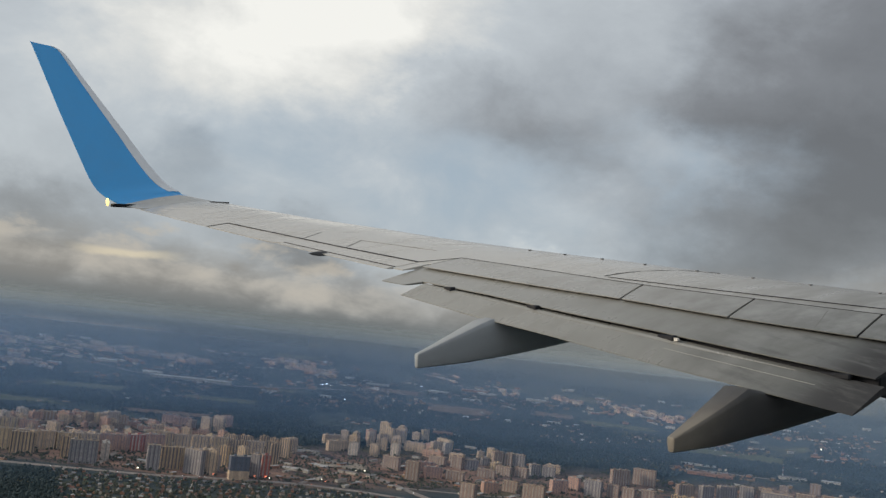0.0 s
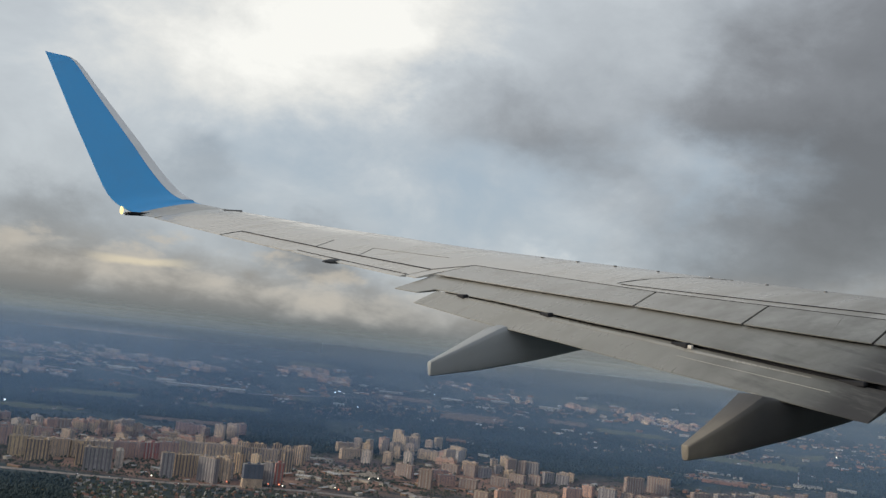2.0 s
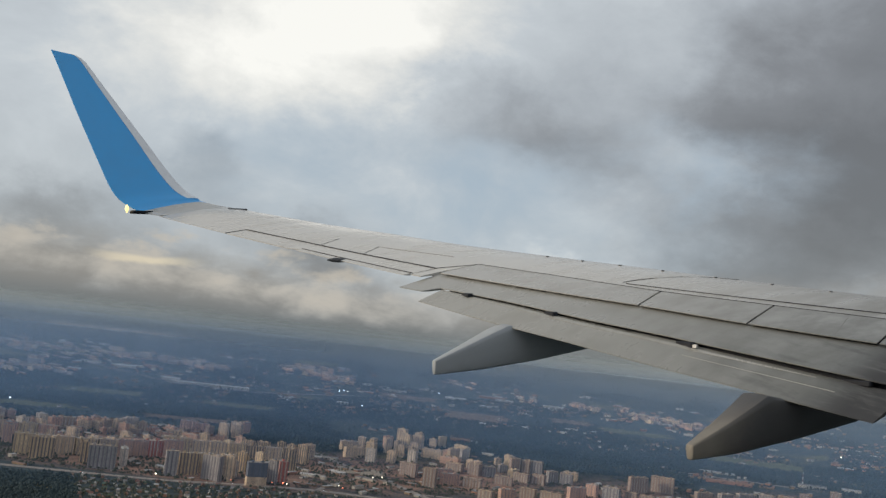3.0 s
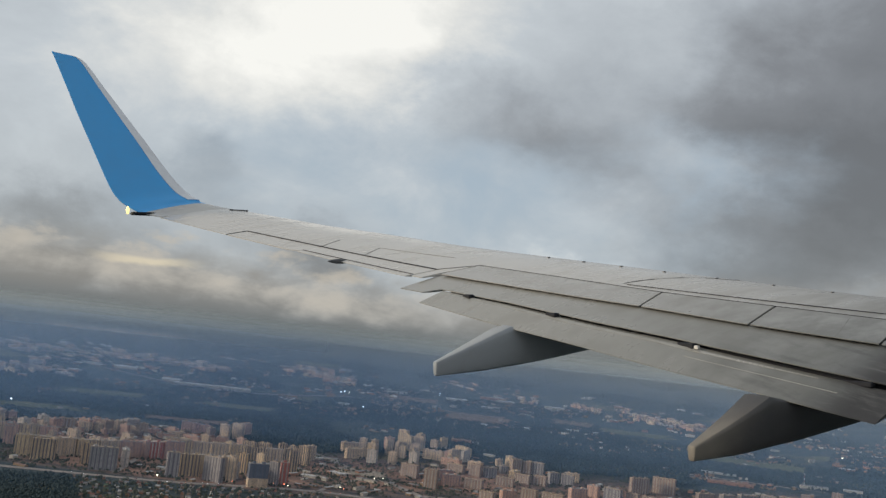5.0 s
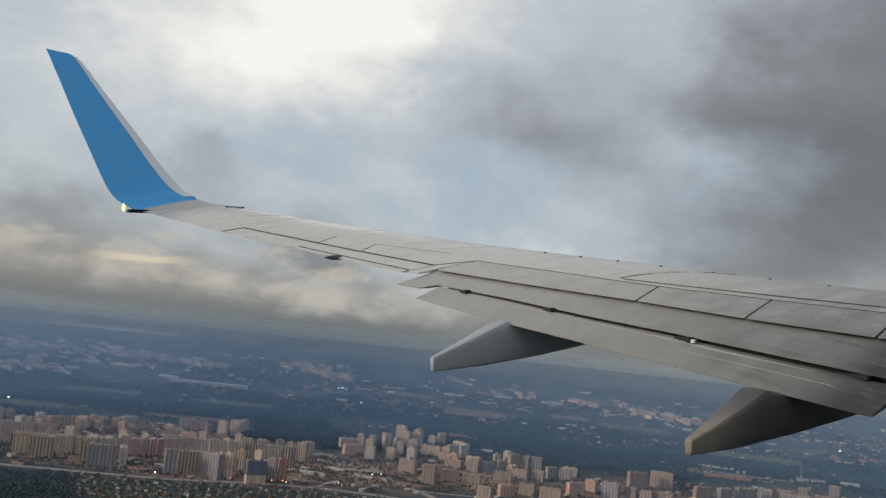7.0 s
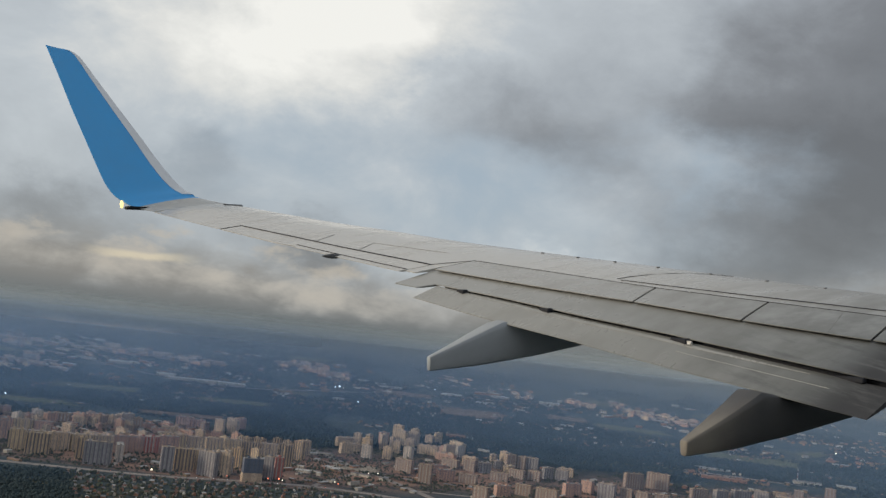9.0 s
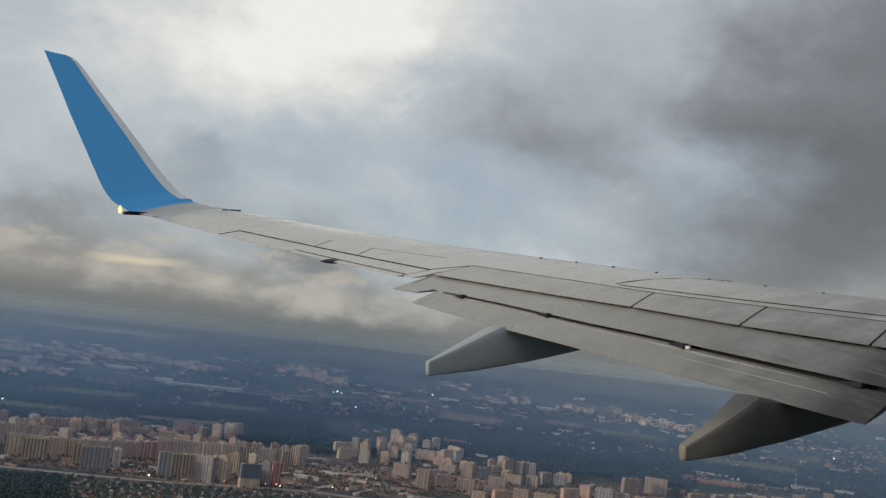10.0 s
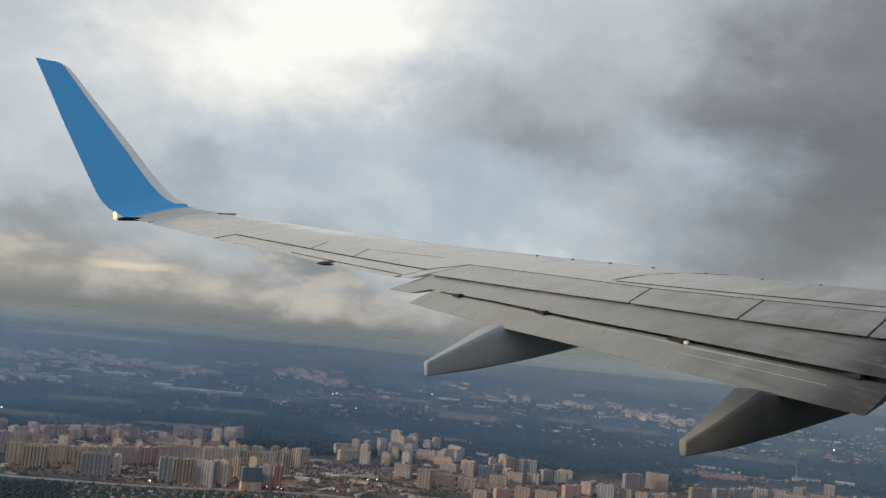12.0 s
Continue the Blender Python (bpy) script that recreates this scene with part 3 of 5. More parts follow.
town = mth(gt, "MULTIPLY", town, step(gt, g_sep.outputs[1], 2490.0, 2560.0))     # gardens this side of the highway
earth = mixc(gt, step(gt, g_fine, 0.38, 0.62), (0.30, 0.17, 0.125), (0.13, 0.10, 0.088))
earth = mixc(gt, mth(gt, "MULTIPLY", step(gt, g_mid, 0.5, 0.62), 0.7), earth, (0.32, 0.205, 0.15))
gcol = mixc(gt, mth(gt, "MULTIPLY", town, step(gt, g_mid, 0.34, 0.48)), gcol, earth)
gt.links.new(gcol, gb.inputs["Base Color"])
gb.inputs["Roughness"].default_value = 0.95
gb.inputs["Specular IOR Level"].default_value = 0.15
gt.links.new(bump(gt, g_fine, 0.6, 3.0), gb.inputs["Normal"])

verts, faces = [(0.0, 0.0, 0.0)], []
radii = [60, 200, 400, 700, 1000, 1300, 1600, 1900, 2200, 2500, 2750, 3000] + [3000 + 50 * k for k in range(1, 38)] + [4880]
SEG = 144
for r in radii:
    for k in range(SEG):
        a = k * math.tau / SEG
        lump = 5.0 * noise.noise((r * math.cos(a) / 420, r * math.sin(a) / 420, 3.0)) if r > 3200 else 0.0
        verts.append((r * math.cos(a), r * math.sin(a), land_z(r) + lump))
for k in range(SEG):
    faces.append((0, 1 + k, 1 + (k + 1) % SEG))
for i in range(len(radii) - 1):
    o = 1 + i * SEG
    for k in range(SEG):
        q = (k + 1) % SEG
        faces.append((o + k, o + SEG + k, o + SEG + q, o + q))
me = bpy.data.meshes.new("ground")
me.from_pydata(verts, [], faces)
me.polygons.foreach_set("use_smooth", [True] * len(faces))
me.materials.append(GROUND)
tagged(new("ground", me), "wide dark green land of woods, fields and bare earth", "ground", kind="structure")

# thin mist: haze put into faint tinted upright sheets, out to the far hills
def mist(name, alpha, tint, foot, crest):
    m, nt, b = mat(name)
    nt.nodes.remove(b)
    outp = nt.nodes["Material Output"]
    pos = nd(nt, "ShaderNodeNewGeometry").outputs["Position"]
    sp = nd(nt, "ShaderNodeSeparateXYZ")
    nt.links.new(pos, sp.inputs[0])
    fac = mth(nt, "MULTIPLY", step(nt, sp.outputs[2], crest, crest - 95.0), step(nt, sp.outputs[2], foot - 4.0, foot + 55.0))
    # alpha drops to the right, putting the darker land there into the haze
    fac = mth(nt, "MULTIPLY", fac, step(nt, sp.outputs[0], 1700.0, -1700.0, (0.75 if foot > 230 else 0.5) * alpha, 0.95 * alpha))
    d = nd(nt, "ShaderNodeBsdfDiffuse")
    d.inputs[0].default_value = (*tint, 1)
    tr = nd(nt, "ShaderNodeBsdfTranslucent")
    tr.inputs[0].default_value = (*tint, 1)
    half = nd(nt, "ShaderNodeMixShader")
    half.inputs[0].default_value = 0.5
    nt.links.new(d.outputs[0], half.inputs[1])
    nt.links.new(tr.outputs[0], half.inputs[2])
    clear = nd(nt, "ShaderNodeBsdfTransparent")
    mixed = nd(nt, "ShaderNodeMixShader")
    nt.links.new(fac, mixed.inputs[0])
    nt.links.new(clear.outputs[0], mixed.inputs[1])
    nt.links.new(half.outputs[0], mixed.inputs[2])
    nt.links.new(mixed.outputs[0], outp.inputs[0])
    return m


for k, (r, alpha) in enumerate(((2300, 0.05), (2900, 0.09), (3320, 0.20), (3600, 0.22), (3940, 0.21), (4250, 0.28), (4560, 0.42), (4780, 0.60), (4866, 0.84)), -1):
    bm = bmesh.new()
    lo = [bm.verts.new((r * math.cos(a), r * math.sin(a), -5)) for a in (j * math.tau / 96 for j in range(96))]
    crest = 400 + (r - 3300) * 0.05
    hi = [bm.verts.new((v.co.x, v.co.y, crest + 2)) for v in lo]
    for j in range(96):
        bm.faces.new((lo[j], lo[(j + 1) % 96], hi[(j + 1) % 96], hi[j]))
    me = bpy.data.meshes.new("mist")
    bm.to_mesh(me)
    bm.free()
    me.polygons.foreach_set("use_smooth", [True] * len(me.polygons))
    me.materials.append(mist("haze_sheet", alpha, (0.27 + 0.041 * k, 0.50 + 0.011 * k, 0.90 - 0.052 * k), land_z(r), crest))
    tagged(new("mist", me), "thin bluish see-through sheet standing in for haze over the land", "mist", kind="stuff")


# ---------------------------------------------------------------- fields
def field_m(name, a, b):
    m, nt, bs = mat(name)
    pos = nd(nt, "ShaderNodeNewGeometry").outputs["Position"]
    n = noise_tex(nt, pos, 0.03, 6.0, 0.65, 0.3).outputs["Fac"]
    nt.links.new(mixc(nt, step(nt, n, 0.35, 0.65), a, b), bs.inputs["Base Color"])
    bs.inputs["Roughness"].default_value = 0.95
    return m


FIELD_KINDS = (field_m("ploughed_earth", (0.145, 0.095, 0.075), (0.09, 0.072, 0.055)), field_m("meadow", (0.058, 0.070, 0.042), (0.085, 0.086, 0.05)), field_m("pale_gravel", (0.30, 0.25, 0.20), (0.22, 0.19, 0.15)))
FIELDS = ((187, 4015, 218, 110, 0), (-1178, 3642, 306, 70, 1), (-1295, 3332, 245, 60, 1), (592, 4068, 164, 60, 0), (-1441, 4490, 560, 50, 2), (-515, 4517, 208, 45, 1), (-701, 3741, 261, 55, 1),
          (1209, 3675, 354, 80, 1), (830, 3986, 279, 60, 1), (-172, 3027, 150, 90, 2), (-84, 4188, 239, 60, 0), (1363, 4180, 377, 50, 1), (-815, 3452, 284, 50, 0), (-905, 3950, 190, 34, 2))
for fx, fy, wide, deep, which in FIELDS:
    rows_n, cols_n = 7, 13
    vs, fs = [], []
    for j in range(rows_n):
        for i in range(cols_n):
            u, v = i / (cols_n - 1) - 0.5, j / (rows_n - 1) - 0.5
            edge_w = 1 + 0.8 * noise.noise((fx + i * 0.7, fy + j * 0.7, 1.0))
            fold = (fx / math.hypot(fx, fy), fy / math.hypot(fx, fy))
            px, py = fx + fold[1] * u * wide * edge_w + fold[0] * v * deep * edge_w, fy - fold[0] * u * wide * edge_w + fold[1] * v * deep * edge_w
            vs.append((px, py, land_z(math.hypot(px, py)) + 3.0))
    for j in range(rows_n - 1):
        for i in range(cols_n - 1):
            fs.append((j * cols_n + i, j * cols_n + i + 1, (j + 1) * cols_n + i + 1, (j + 1) * cols_n + i))
    me = bpy.data.meshes.new("field")
    me.from_pydata(vs, [], fs)
    me.materials.append(FIELD_KINDS[which])
    tagged(new("field", me), ("brown ploughed field between woods", "dull green meadow between woods", "pale bare gravel ground")[which], "field", kind="structure")


def in_field(x, y):
    return any(abs((x * fy - y * fx) / math.hypot(fx, fy)) < wide / 2 and abs((x * fx + y * fy) / math.hypot(fx, fy) - math.hypot(fx, fy)) < deep / 2 for fx, fy, wide, deep, which in FIELDS)


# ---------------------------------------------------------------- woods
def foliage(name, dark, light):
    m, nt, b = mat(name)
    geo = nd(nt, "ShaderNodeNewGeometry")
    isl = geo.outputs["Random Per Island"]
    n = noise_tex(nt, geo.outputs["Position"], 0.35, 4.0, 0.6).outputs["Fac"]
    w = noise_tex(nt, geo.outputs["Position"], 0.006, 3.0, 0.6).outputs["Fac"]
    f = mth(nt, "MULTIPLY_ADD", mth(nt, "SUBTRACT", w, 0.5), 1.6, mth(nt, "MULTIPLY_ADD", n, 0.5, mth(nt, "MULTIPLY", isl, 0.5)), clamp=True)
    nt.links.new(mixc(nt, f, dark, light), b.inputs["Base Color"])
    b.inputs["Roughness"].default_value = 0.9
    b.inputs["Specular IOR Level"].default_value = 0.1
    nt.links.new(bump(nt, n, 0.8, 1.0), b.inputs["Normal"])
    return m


# blue put into the wood leaves stands in for haze over the woods
LEAF_WOOD_HAZED = foliage("hazed_wood_leaves", (0.030, 0.047, 0.055), (0.052, 0.070, 0.074))
LEAF_TOWN = foliage("town_leaves", (0.046, 0.060, 0.052), (0.090, 0.096, 0.076))


def woods(name, points, size, m, label, seed):
    """Many uneven tree crowns, with a stub of trunk each, as one piece of woodland."""
    rng = np.random.default_rng(seed)
    n = len(points)
    size = np.asarray(size, float).reshape(-1, 1) * np.ones((n, 1))
    base = np.array([at_land(x, y) for x, y in points])
    ring = np.arange(5) * math.tau / 5
    tall = size[:, 0] * rng.uniform(1.3, 2.3, n)
    V = np.zeros((n, 14, 3))
    for i, (hh, rr) in enumerate(((0.30, 0.85), (0.68, 0.85))):
        a = ring[None, :] + rng.uniform(0, 1, (n, 1)) + i * 0.6
        rad = size * rr * rng.uniform(0.65, 1.25, (n, 5))
        V[:, i * 5:(i + 1) * 5, 0] = rad * np.cos(a)
        V[:, i * 5:(i + 1) * 5, 1] = rad * np.sin(a)
        V[:, i * 5:(i + 1) * 5, 2] = tall[:, None] * (hh + rng.uniform(-0.1, 0.1, (n, 5)))
    V[:, 10, 2] = tall * rng.uniform(0.92, 1.1, n)
    V[:, 10, :2] = rng.uniform(-0.25, 0.25, (n, 2)) * size
    for j in range(3):
        V[:, 11 + j, 0] = 0.09 * size[:, 0] * math.cos(j * 2.1)
        V[:, 11 + j, 1] = 0.09 * size[:, 0] * math.sin(j * 2.1)
        V[:, 11 + j, 2] = -0.5
    V += base[:, None, :]
    F = []
    for k in range(5):
        p, q = k, (k + 1) % 5
        F += [(p, q, q + 5), (p, q + 5, p + 5), (5 + k, 5 + (k + 1) % 5, 10)]
    for j in range(3):
        F.append((11 + j, 11 + (j + 1) % 3, j))
    F = np.array(F)
    allf = (F[None] + (np.arange(n) * 14)[:, None, None]).reshape(-1, 3)
    me = bpy.data.meshes.new(name)
    me.from_pydata(V.reshape(-1, 3).tolist(), [], allf.tolist())
    me.polygons.foreach_set("use_smooth", [True] * len(me.polygons))
    me.materials.append(m)
    return tagged(new(name, me), label, "woods", kind="stuff")


def scatter(count, seed, inside):
    """Random points of the land where inside(x, y) allows, taken over the sector ahead."""
    rng = np.random.default_rng(seed)
    out = []
    while len(out) < count:
        r = math.sqrt(rng.uniform(1500 ** 2, 4860 ** 2))
        a = rng.uniform(-0.62, 0.62)
        x, y = r * math.sin(a), r * math.cos(a)
        keep = inside(x, y, r)
        if keep > 0 and rng.uniform() < keep:
            out.append((x, y))
    return out


def patchy(x, y, scale, off=0.0):
    return noise.noise((x / scale + off, y / scale * 1.7, off))


TOWNS = ((-640, 2780, 520), (-1050, 3090, 180), (-760, 3200, 180), (-180, 2950, 330), (160, 3120, 380), (620, 2900, 460), (1150, 3000, 420))


def in_town(x, y):
    return any(math.hypot(x - a, y - b) < r for a, b, r in TOWNS)


def wood_belt(x, y, r):
    if in_town(x, y) or r < 3050 or in_field(x, y):
        return 0.0
    if r < 4000:
        return 1.0 if patchy(x, y, 420) > -0.28 else 0.05
    return 0.75 if patchy(x, y, 330, 7.0) > 0.02 else 0.03


def highway_y(x):
    return float(np.interp(x, (-1092, -852, -611, -454, -258, -52, 176, 620, 1300), (2443, 2464, 2494, 2555, 2602, 2577, 2484, 2560, 2900)))


def near_wood(x, y, r):
    if r > 2560 or r < 1500:
        return 0.0
    if x < -640 - 0.45 * (y - 2000) and y < highway_y(x) - 30:
        return 0.0 if patchy(x, y, 160, 3.0) > 0.42 else 1.0
    return 0.0


belt = scatter(52000, 11, wood_belt)
woods("woodland", belt, [random.uniform(3.8, 6.8) * min(1.0, 1.45 - math.hypot(x, y) / 6000) for x, y in belt], LEAF_WOOD_HAZED, "dark mixed woodland belts beyond the town", 21)
woods("near_woodland", scatter(13000, 12, near_wood), np.random.default_rng(2).uniform(2.6, 4.6, 13000), LEAF_WOOD_HAZED, "dense dark green forest beside the village", 22)
woods("town_trees", scatter(7000, 13, lambda x, y, r: (1.0 if patchy(x, y, 90, 5.0) > 0.0 else 0.12) if in_town(x, y) and y > highway_y(x) + 25 else 0.0),
      np.random.default_rng(3).uniform(2.2, 4.6, 7000), LEAF_TOWN, "green trees between the apartment blocks", 23)


# ---------------------------------------------------------------- buildings
def facade(name, wall, glass, win=0.5, tall=0.45, bay=3.3):
    m, nt, b = mat(name)
    obj = nd(nt, "ShaderNodeTexCoord").outputs["Object"]
    sp = nd(nt, "ShaderNodeSeparateXYZ")
    nt.links.new(obj, sp.inputs[0])
    u = mth(nt, "FRACT", mth(nt, "DIVIDE", mth(nt, "ADD", sp.outputs[0], mth(nt, "ADD", sp.outputs[1], 500.0)), bay))
    v = mth(nt, "FRACT", mth(nt, "DIVIDE", sp.outputs[2], 2.95))
    mask = mth(nt, "MULTIPLY", mth(nt, "LESS_THAN", mth(nt, "ABSOLUTE", mth(nt, "SUBTRACT", u, 0.5)), win / 2),
               mth(nt, "LESS_THAN", mth(nt, "ABSOLUTE", mth(nt, "SUBTRACT", v, 0.55)), tall / 2))
    stain = noise_tex(nt, obj, 0.09, 5.0, 0.6).outputs["Fac"]
    rnd = nd(nt, "ShaderNodeObjectInfo").outputs["Random"]
    base = mixc(nt, mth(nt, "MULTIPLY", step(nt, stain, 0.35, 0.75), 0.35), wall, tuple(c * 0.62 for c in wall))
    base = mixc(nt, mth(nt, "MULTIPLY", rnd, 0.25), base, tuple(c * 0.7 for c in wall))
    cell = nd(nt, "ShaderNodeTexWhiteNoise")
    cell.noise_dimensions = "1D"
    column = mth(nt, "FLOOR", mth(nt, "DIVIDE", mth(nt, "ADD", sp.outputs[0], mth(nt, "ADD", sp.outputs[1], 500.0)), bay * 2))
    put(nt, cell.inputs["W"], mth(nt, "MULTIPLY_ADD", rnd, 77.0, column))
    base = mixc(nt, step(nt, cell.outputs["Value"], 0.45, 0.75, 0.0, 0.40), base, tuple(c * 0.42 for c in wall))
    band = nd(nt, "ShaderNodeTexWhiteNoise")
    band.noise_dimensions = "1D"
    put(nt, band.inputs["W"], mth(nt, "ADD", mth(nt, "MULTIPLY", rnd, 31.0), mth(nt, "FLOOR", mth(nt, "DIVIDE", sp.outputs[2], 5.9))))
    base = mixc(nt, step(nt, band.outputs["Value"], 0.6, 0.9, 0.0, 0.35), base, tuple(c * 0.6 for c in wall))
    nt.links.new(mixc(nt, mask, base, glass), b.inputs["Base Color"])
    nt.links.new(mth(nt, "MULTIPLY_ADD", mask, -0.6, 0.85), b.inputs["Roughness"])
    return m


# pane colour raised and blued to hold haze and reflected sky
HAZED_GLASS = (0.12, 0.13, 0.16)
WALLS = [facade("cream_panel", (0.60, 0.455, 0.32), HAZED_GLASS), facade("ochre_brick", (0.62, 0.45, 0.27), HAZED_GLASS),
         facade("pink_panel", (0.56, 0.345, 0.26), HAZED_GLASS), facade("red_panel", (0.44, 0.13, 0.10), HAZED_GLASS),
         facade("grey_panel", (0.36, 0.33, 0.33), HAZED_GLASS), facade("slate_panel", (0.12, 0.14, 0.19), HAZED_GLASS, 0.35),
         facade("yellow_panel", (0.63, 0.48, 0.30), HAZED_GLASS), facade("brown_brick", (0.28, 0.20, 0.16), HAZED_GLASS),
         facade("pale_panel", (0.58, 0.51, 0.45), HAZED_GLASS)]
TRIMS = [facade("cream_loggia", (0.44, 0.365, 0.30), HAZED_GLASS, 0.7, 0.5), facade("dark_loggia", (0.17, 0.145, 0.13), HAZED_GLASS, 0.7, 0.5),
         facade("pink_loggia", (0.43, 0.30, 0.255), HAZED_GLASS, 0.7, 0.4), facade("pale_loggia", (0.55, 0.45, 0.37), HAZED_GLASS, 0.6, 0.4),
         facade("dark_grey_loggia", (0.20, 0.185, 0.19), HAZED_GLASS, 0.7, 0.5), facade("slate_loggia", (0.14, 0.15, 0.19), HAZED_GLASS, 0.7, 0.5),
         facade("ochre_loggia", (0.42, 0.33, 0.25), HAZED_GLASS, 0.7, 0.5), facade("white_loggia", (0.38, 0.325, 0.285), HAZED_GLASS, 0.5, 0.4),
         facade("pale_grey_loggia", (0.36, 0.34, 0.34), HAZED_GLASS, 0.7, 0.4)]


def roofing(name, color):
    m, nt, b = mat(name)
    pos = nd(nt, "ShaderNodeNewGeometry").outputs["Position"]
    n = noise_tex(nt, pos, 0.25, 5.0, 0.65).outputs["Fac"]
    rnd = nd(nt, "ShaderNodeObjectInfo").outputs["Random"]
    col = mixc(nt, step(nt, n, 0.35, 0.7), color, tuple(c * 0.55 for c in color))
    nt.links.new(mixc(nt, mth(nt, "MULTIPLY", rnd, 0.5), col, tuple(c * 0.6 for c in color)), b.inputs["Base Color"])
    b.inputs["Roughness"].default_value = 0.8
    return m


ROOF_FLAT = roofing("flat_roof_felt", (0.22, 0.21, 0.21))
PARAPETS = [roofing("cream_parapet", (0.54, 0.47, 0.41)), roofing("tan_parapet", (0.50, 0.40, 0.30)), roofing("grey_parapet", (0.42, 0.40, 0.38))]
ROOF_PALE = roofing("pale_metal_roof", (0.48, 0.47, 0.46))
ROOF_RUST = roofing("rust_metal_roof", (0.28, 0.17, 0.13))
HOUSE_ROOFS = [roofing(n, c) for n, c in (("red_tile", (0.20, 0.105, 0.095)), ("brown_tile", (0.16, 0.105, 0.09)), ("grey_slate", (0.22, 0.22, 0.235)),
                                          ("green_metal", (0.09, 0.14, 0.10)), ("pale_sheet", (0.42, 0.42, 0.42)), ("rust_sheet", (0.20, 0.145, 0.125)))]
HOUSE_WALLS = [roofing(n, c) for n, c in (("plaster", (0.50, 0.46, 0.40)), ("brick_wall", (0.36, 0.19, 0.13)), ("timber_wall", (0.28, 0.19, 0.12)))]
KIND_WORDS = ("cream panel", "ochre brick", "pink-beige panel", "red-clad", "grey-clad", "dark slate-clad", "yellow-cream panel", "brown brick", "pale panel")


def block(x, y, wide, tall, kind, yaw):
    """An apartment block: body, parapet roof, lift houses, and loggia columns standing proud of the long sides."""
    word = "tall" if tall > 45 else "long" if wide > 60 else "mid-rise"
    home = tagged(new("apartment_block"), f"{word} {KIND_WORDS[kind]} apartment block with flat roof", "building", "town apartment blocks")
    home.matrix_world = Matrix.Translation(at_land(x, y) - Vector((0, 0, 1.0))) @ pose(0, 0, 0, 0, 0, yaw)
    deep = min(18.0, max(12.0, wide * 0.5))
    hw, hd = wide / 2, deep / 2
    tall += 1.0
    part("wall", box_bm(-hw, hw, -hd, hd, 0, tall), WALLS[kind], home)
    bm = box_bm(-hw - 0.4, hw + 0.4, -hd - 0.4, hd + 0.4, tall, tall + 1.3)
    topf = max(bm.faces, key=lambda f: f.calc_center_median().z)
    bmesh.ops.inset_region(bm, faces=[topf], thickness=1.0)
    bmesh.ops.translate(bm, verts=topf.verts[:], vec=(0, 0, -0.9))
    part("roof", bm, PARAPETS[kind % 3], home)
    sections = max(1, round(wide / 24))
    for k in range(sections):
        cx = -hw + wide * (k + 0.5) / sections
        part("lift_house", box_bm(cx - 3.5, cx + 3.5, -3, 3, tall + 0.4, tall + 4.6), WALLS[kind], home)
    if kind == 5:
        part("podium", box_bm(-hw - 0.6, hw + 0.6, -hd - 0.6, hd + 0.6, -0.5, tall * 0.40), WALLS[0], home, "pale tan lower storeys")
    count = max(2, round(wide / (8.0 if kind == 1 else 9.5)))
    bm = box_bm(-1.75, 1.75, -1.0 if kind == 1 else -0.3, 0.0, 3.0, tall - (1.2 if kind != 1 else -1.0))
    me = bpy.data.meshes.new("loggia")
    bm.to_mesh(me)
    bm.free()
    me.materials.append(TRIMS[kind])
    for k in range(count):
        cx = -hw + wide * (k + 0.5) / count
        shared("loggia", me, home, pose(cx, -hd, 0))
        shared("loggia", me, home, pose(cx, hd, 0, 0, 0, 180))
    for s in (-1, 1):
        shared("loggia", me, home, pose(s * hw, 0, 0, 0, 0, 90 * s))
    return home


# blocks: x, y, width, height in metres, kind of wall
NEW_TOWN_WEST = [(-1049, 2648, 46, 61, 6), (-979, 2610, 68, 61, 1), (-1155, 2807, 31, 56, 2), (-1253, 2840, 63, 63, 0), (-1197, 2830, 39, 60, 0), (-969, 2727, 42, 50, 0), (-935, 2746, 45, 47, 0), (-870, 2611, 22, 60, 1), (-803, 2552, 77, 66, 4), (-935, 2886, 45, 38, 0), (-887, 2875, 43, 40, 0), (-824, 2811, 46, 52, 2), (-791, 2844, 41, 49, 2), (-754, 2879, 38, 53, 3), (-738, 2955, 37, 56, 6), (-630, 2563, 35, 72, 4), (-597, 2613, 59, 63, 1)]
NEW_TOWN_EAST = [(-526, 2572, 64, 71, 4), (-481, 2576, 26, 73, 0), (-619, 3036, 43, 39, 6), (-588, 3074, 32, 40, 6), (-488, 2774, 36, 60, 1), (-647, 3270, 36, 52, 0), (-608, 3295, 39, 48, 0), (-535, 3108, 47, 40, 1), (-489, 3118, 44, 40, 1), (-410, 2558, 57, 67, 5), (-377, 2614, 27, 70, 4), (-357, 2652, 25, 65, 3), (-438, 3149, 29, 40, 1), (-401, 3119, 29, 43, 1), (-366, 2878, 28, 70, 1), (-355, 3050, 39, 62, 1), (-463, 2925, 31, 44, 6)]
OLD_TOWN = [(-729, 3070, 33, 33, 0), (-696, 3075, 33, 44, 2), (-673, 3109, 33, 44, 0), (-1011, 3128, 42, 28, 0), (-987, 3165, 31, 23, 8), (-917, 3160, 38, 26, 0), (-1159, 3051, 38, 26, 0), (-1211, 3047, 34, 30, 8), (-823, 3024, 32, 32, 0), (-895, 3046, 40, 29, 0), (-1034, 2979, 51, 33, 0), (-1084, 2922, 47, 32, 0), (-810, 3235, 42, 23, 2), (-752, 3329, 24, 20, 8)]
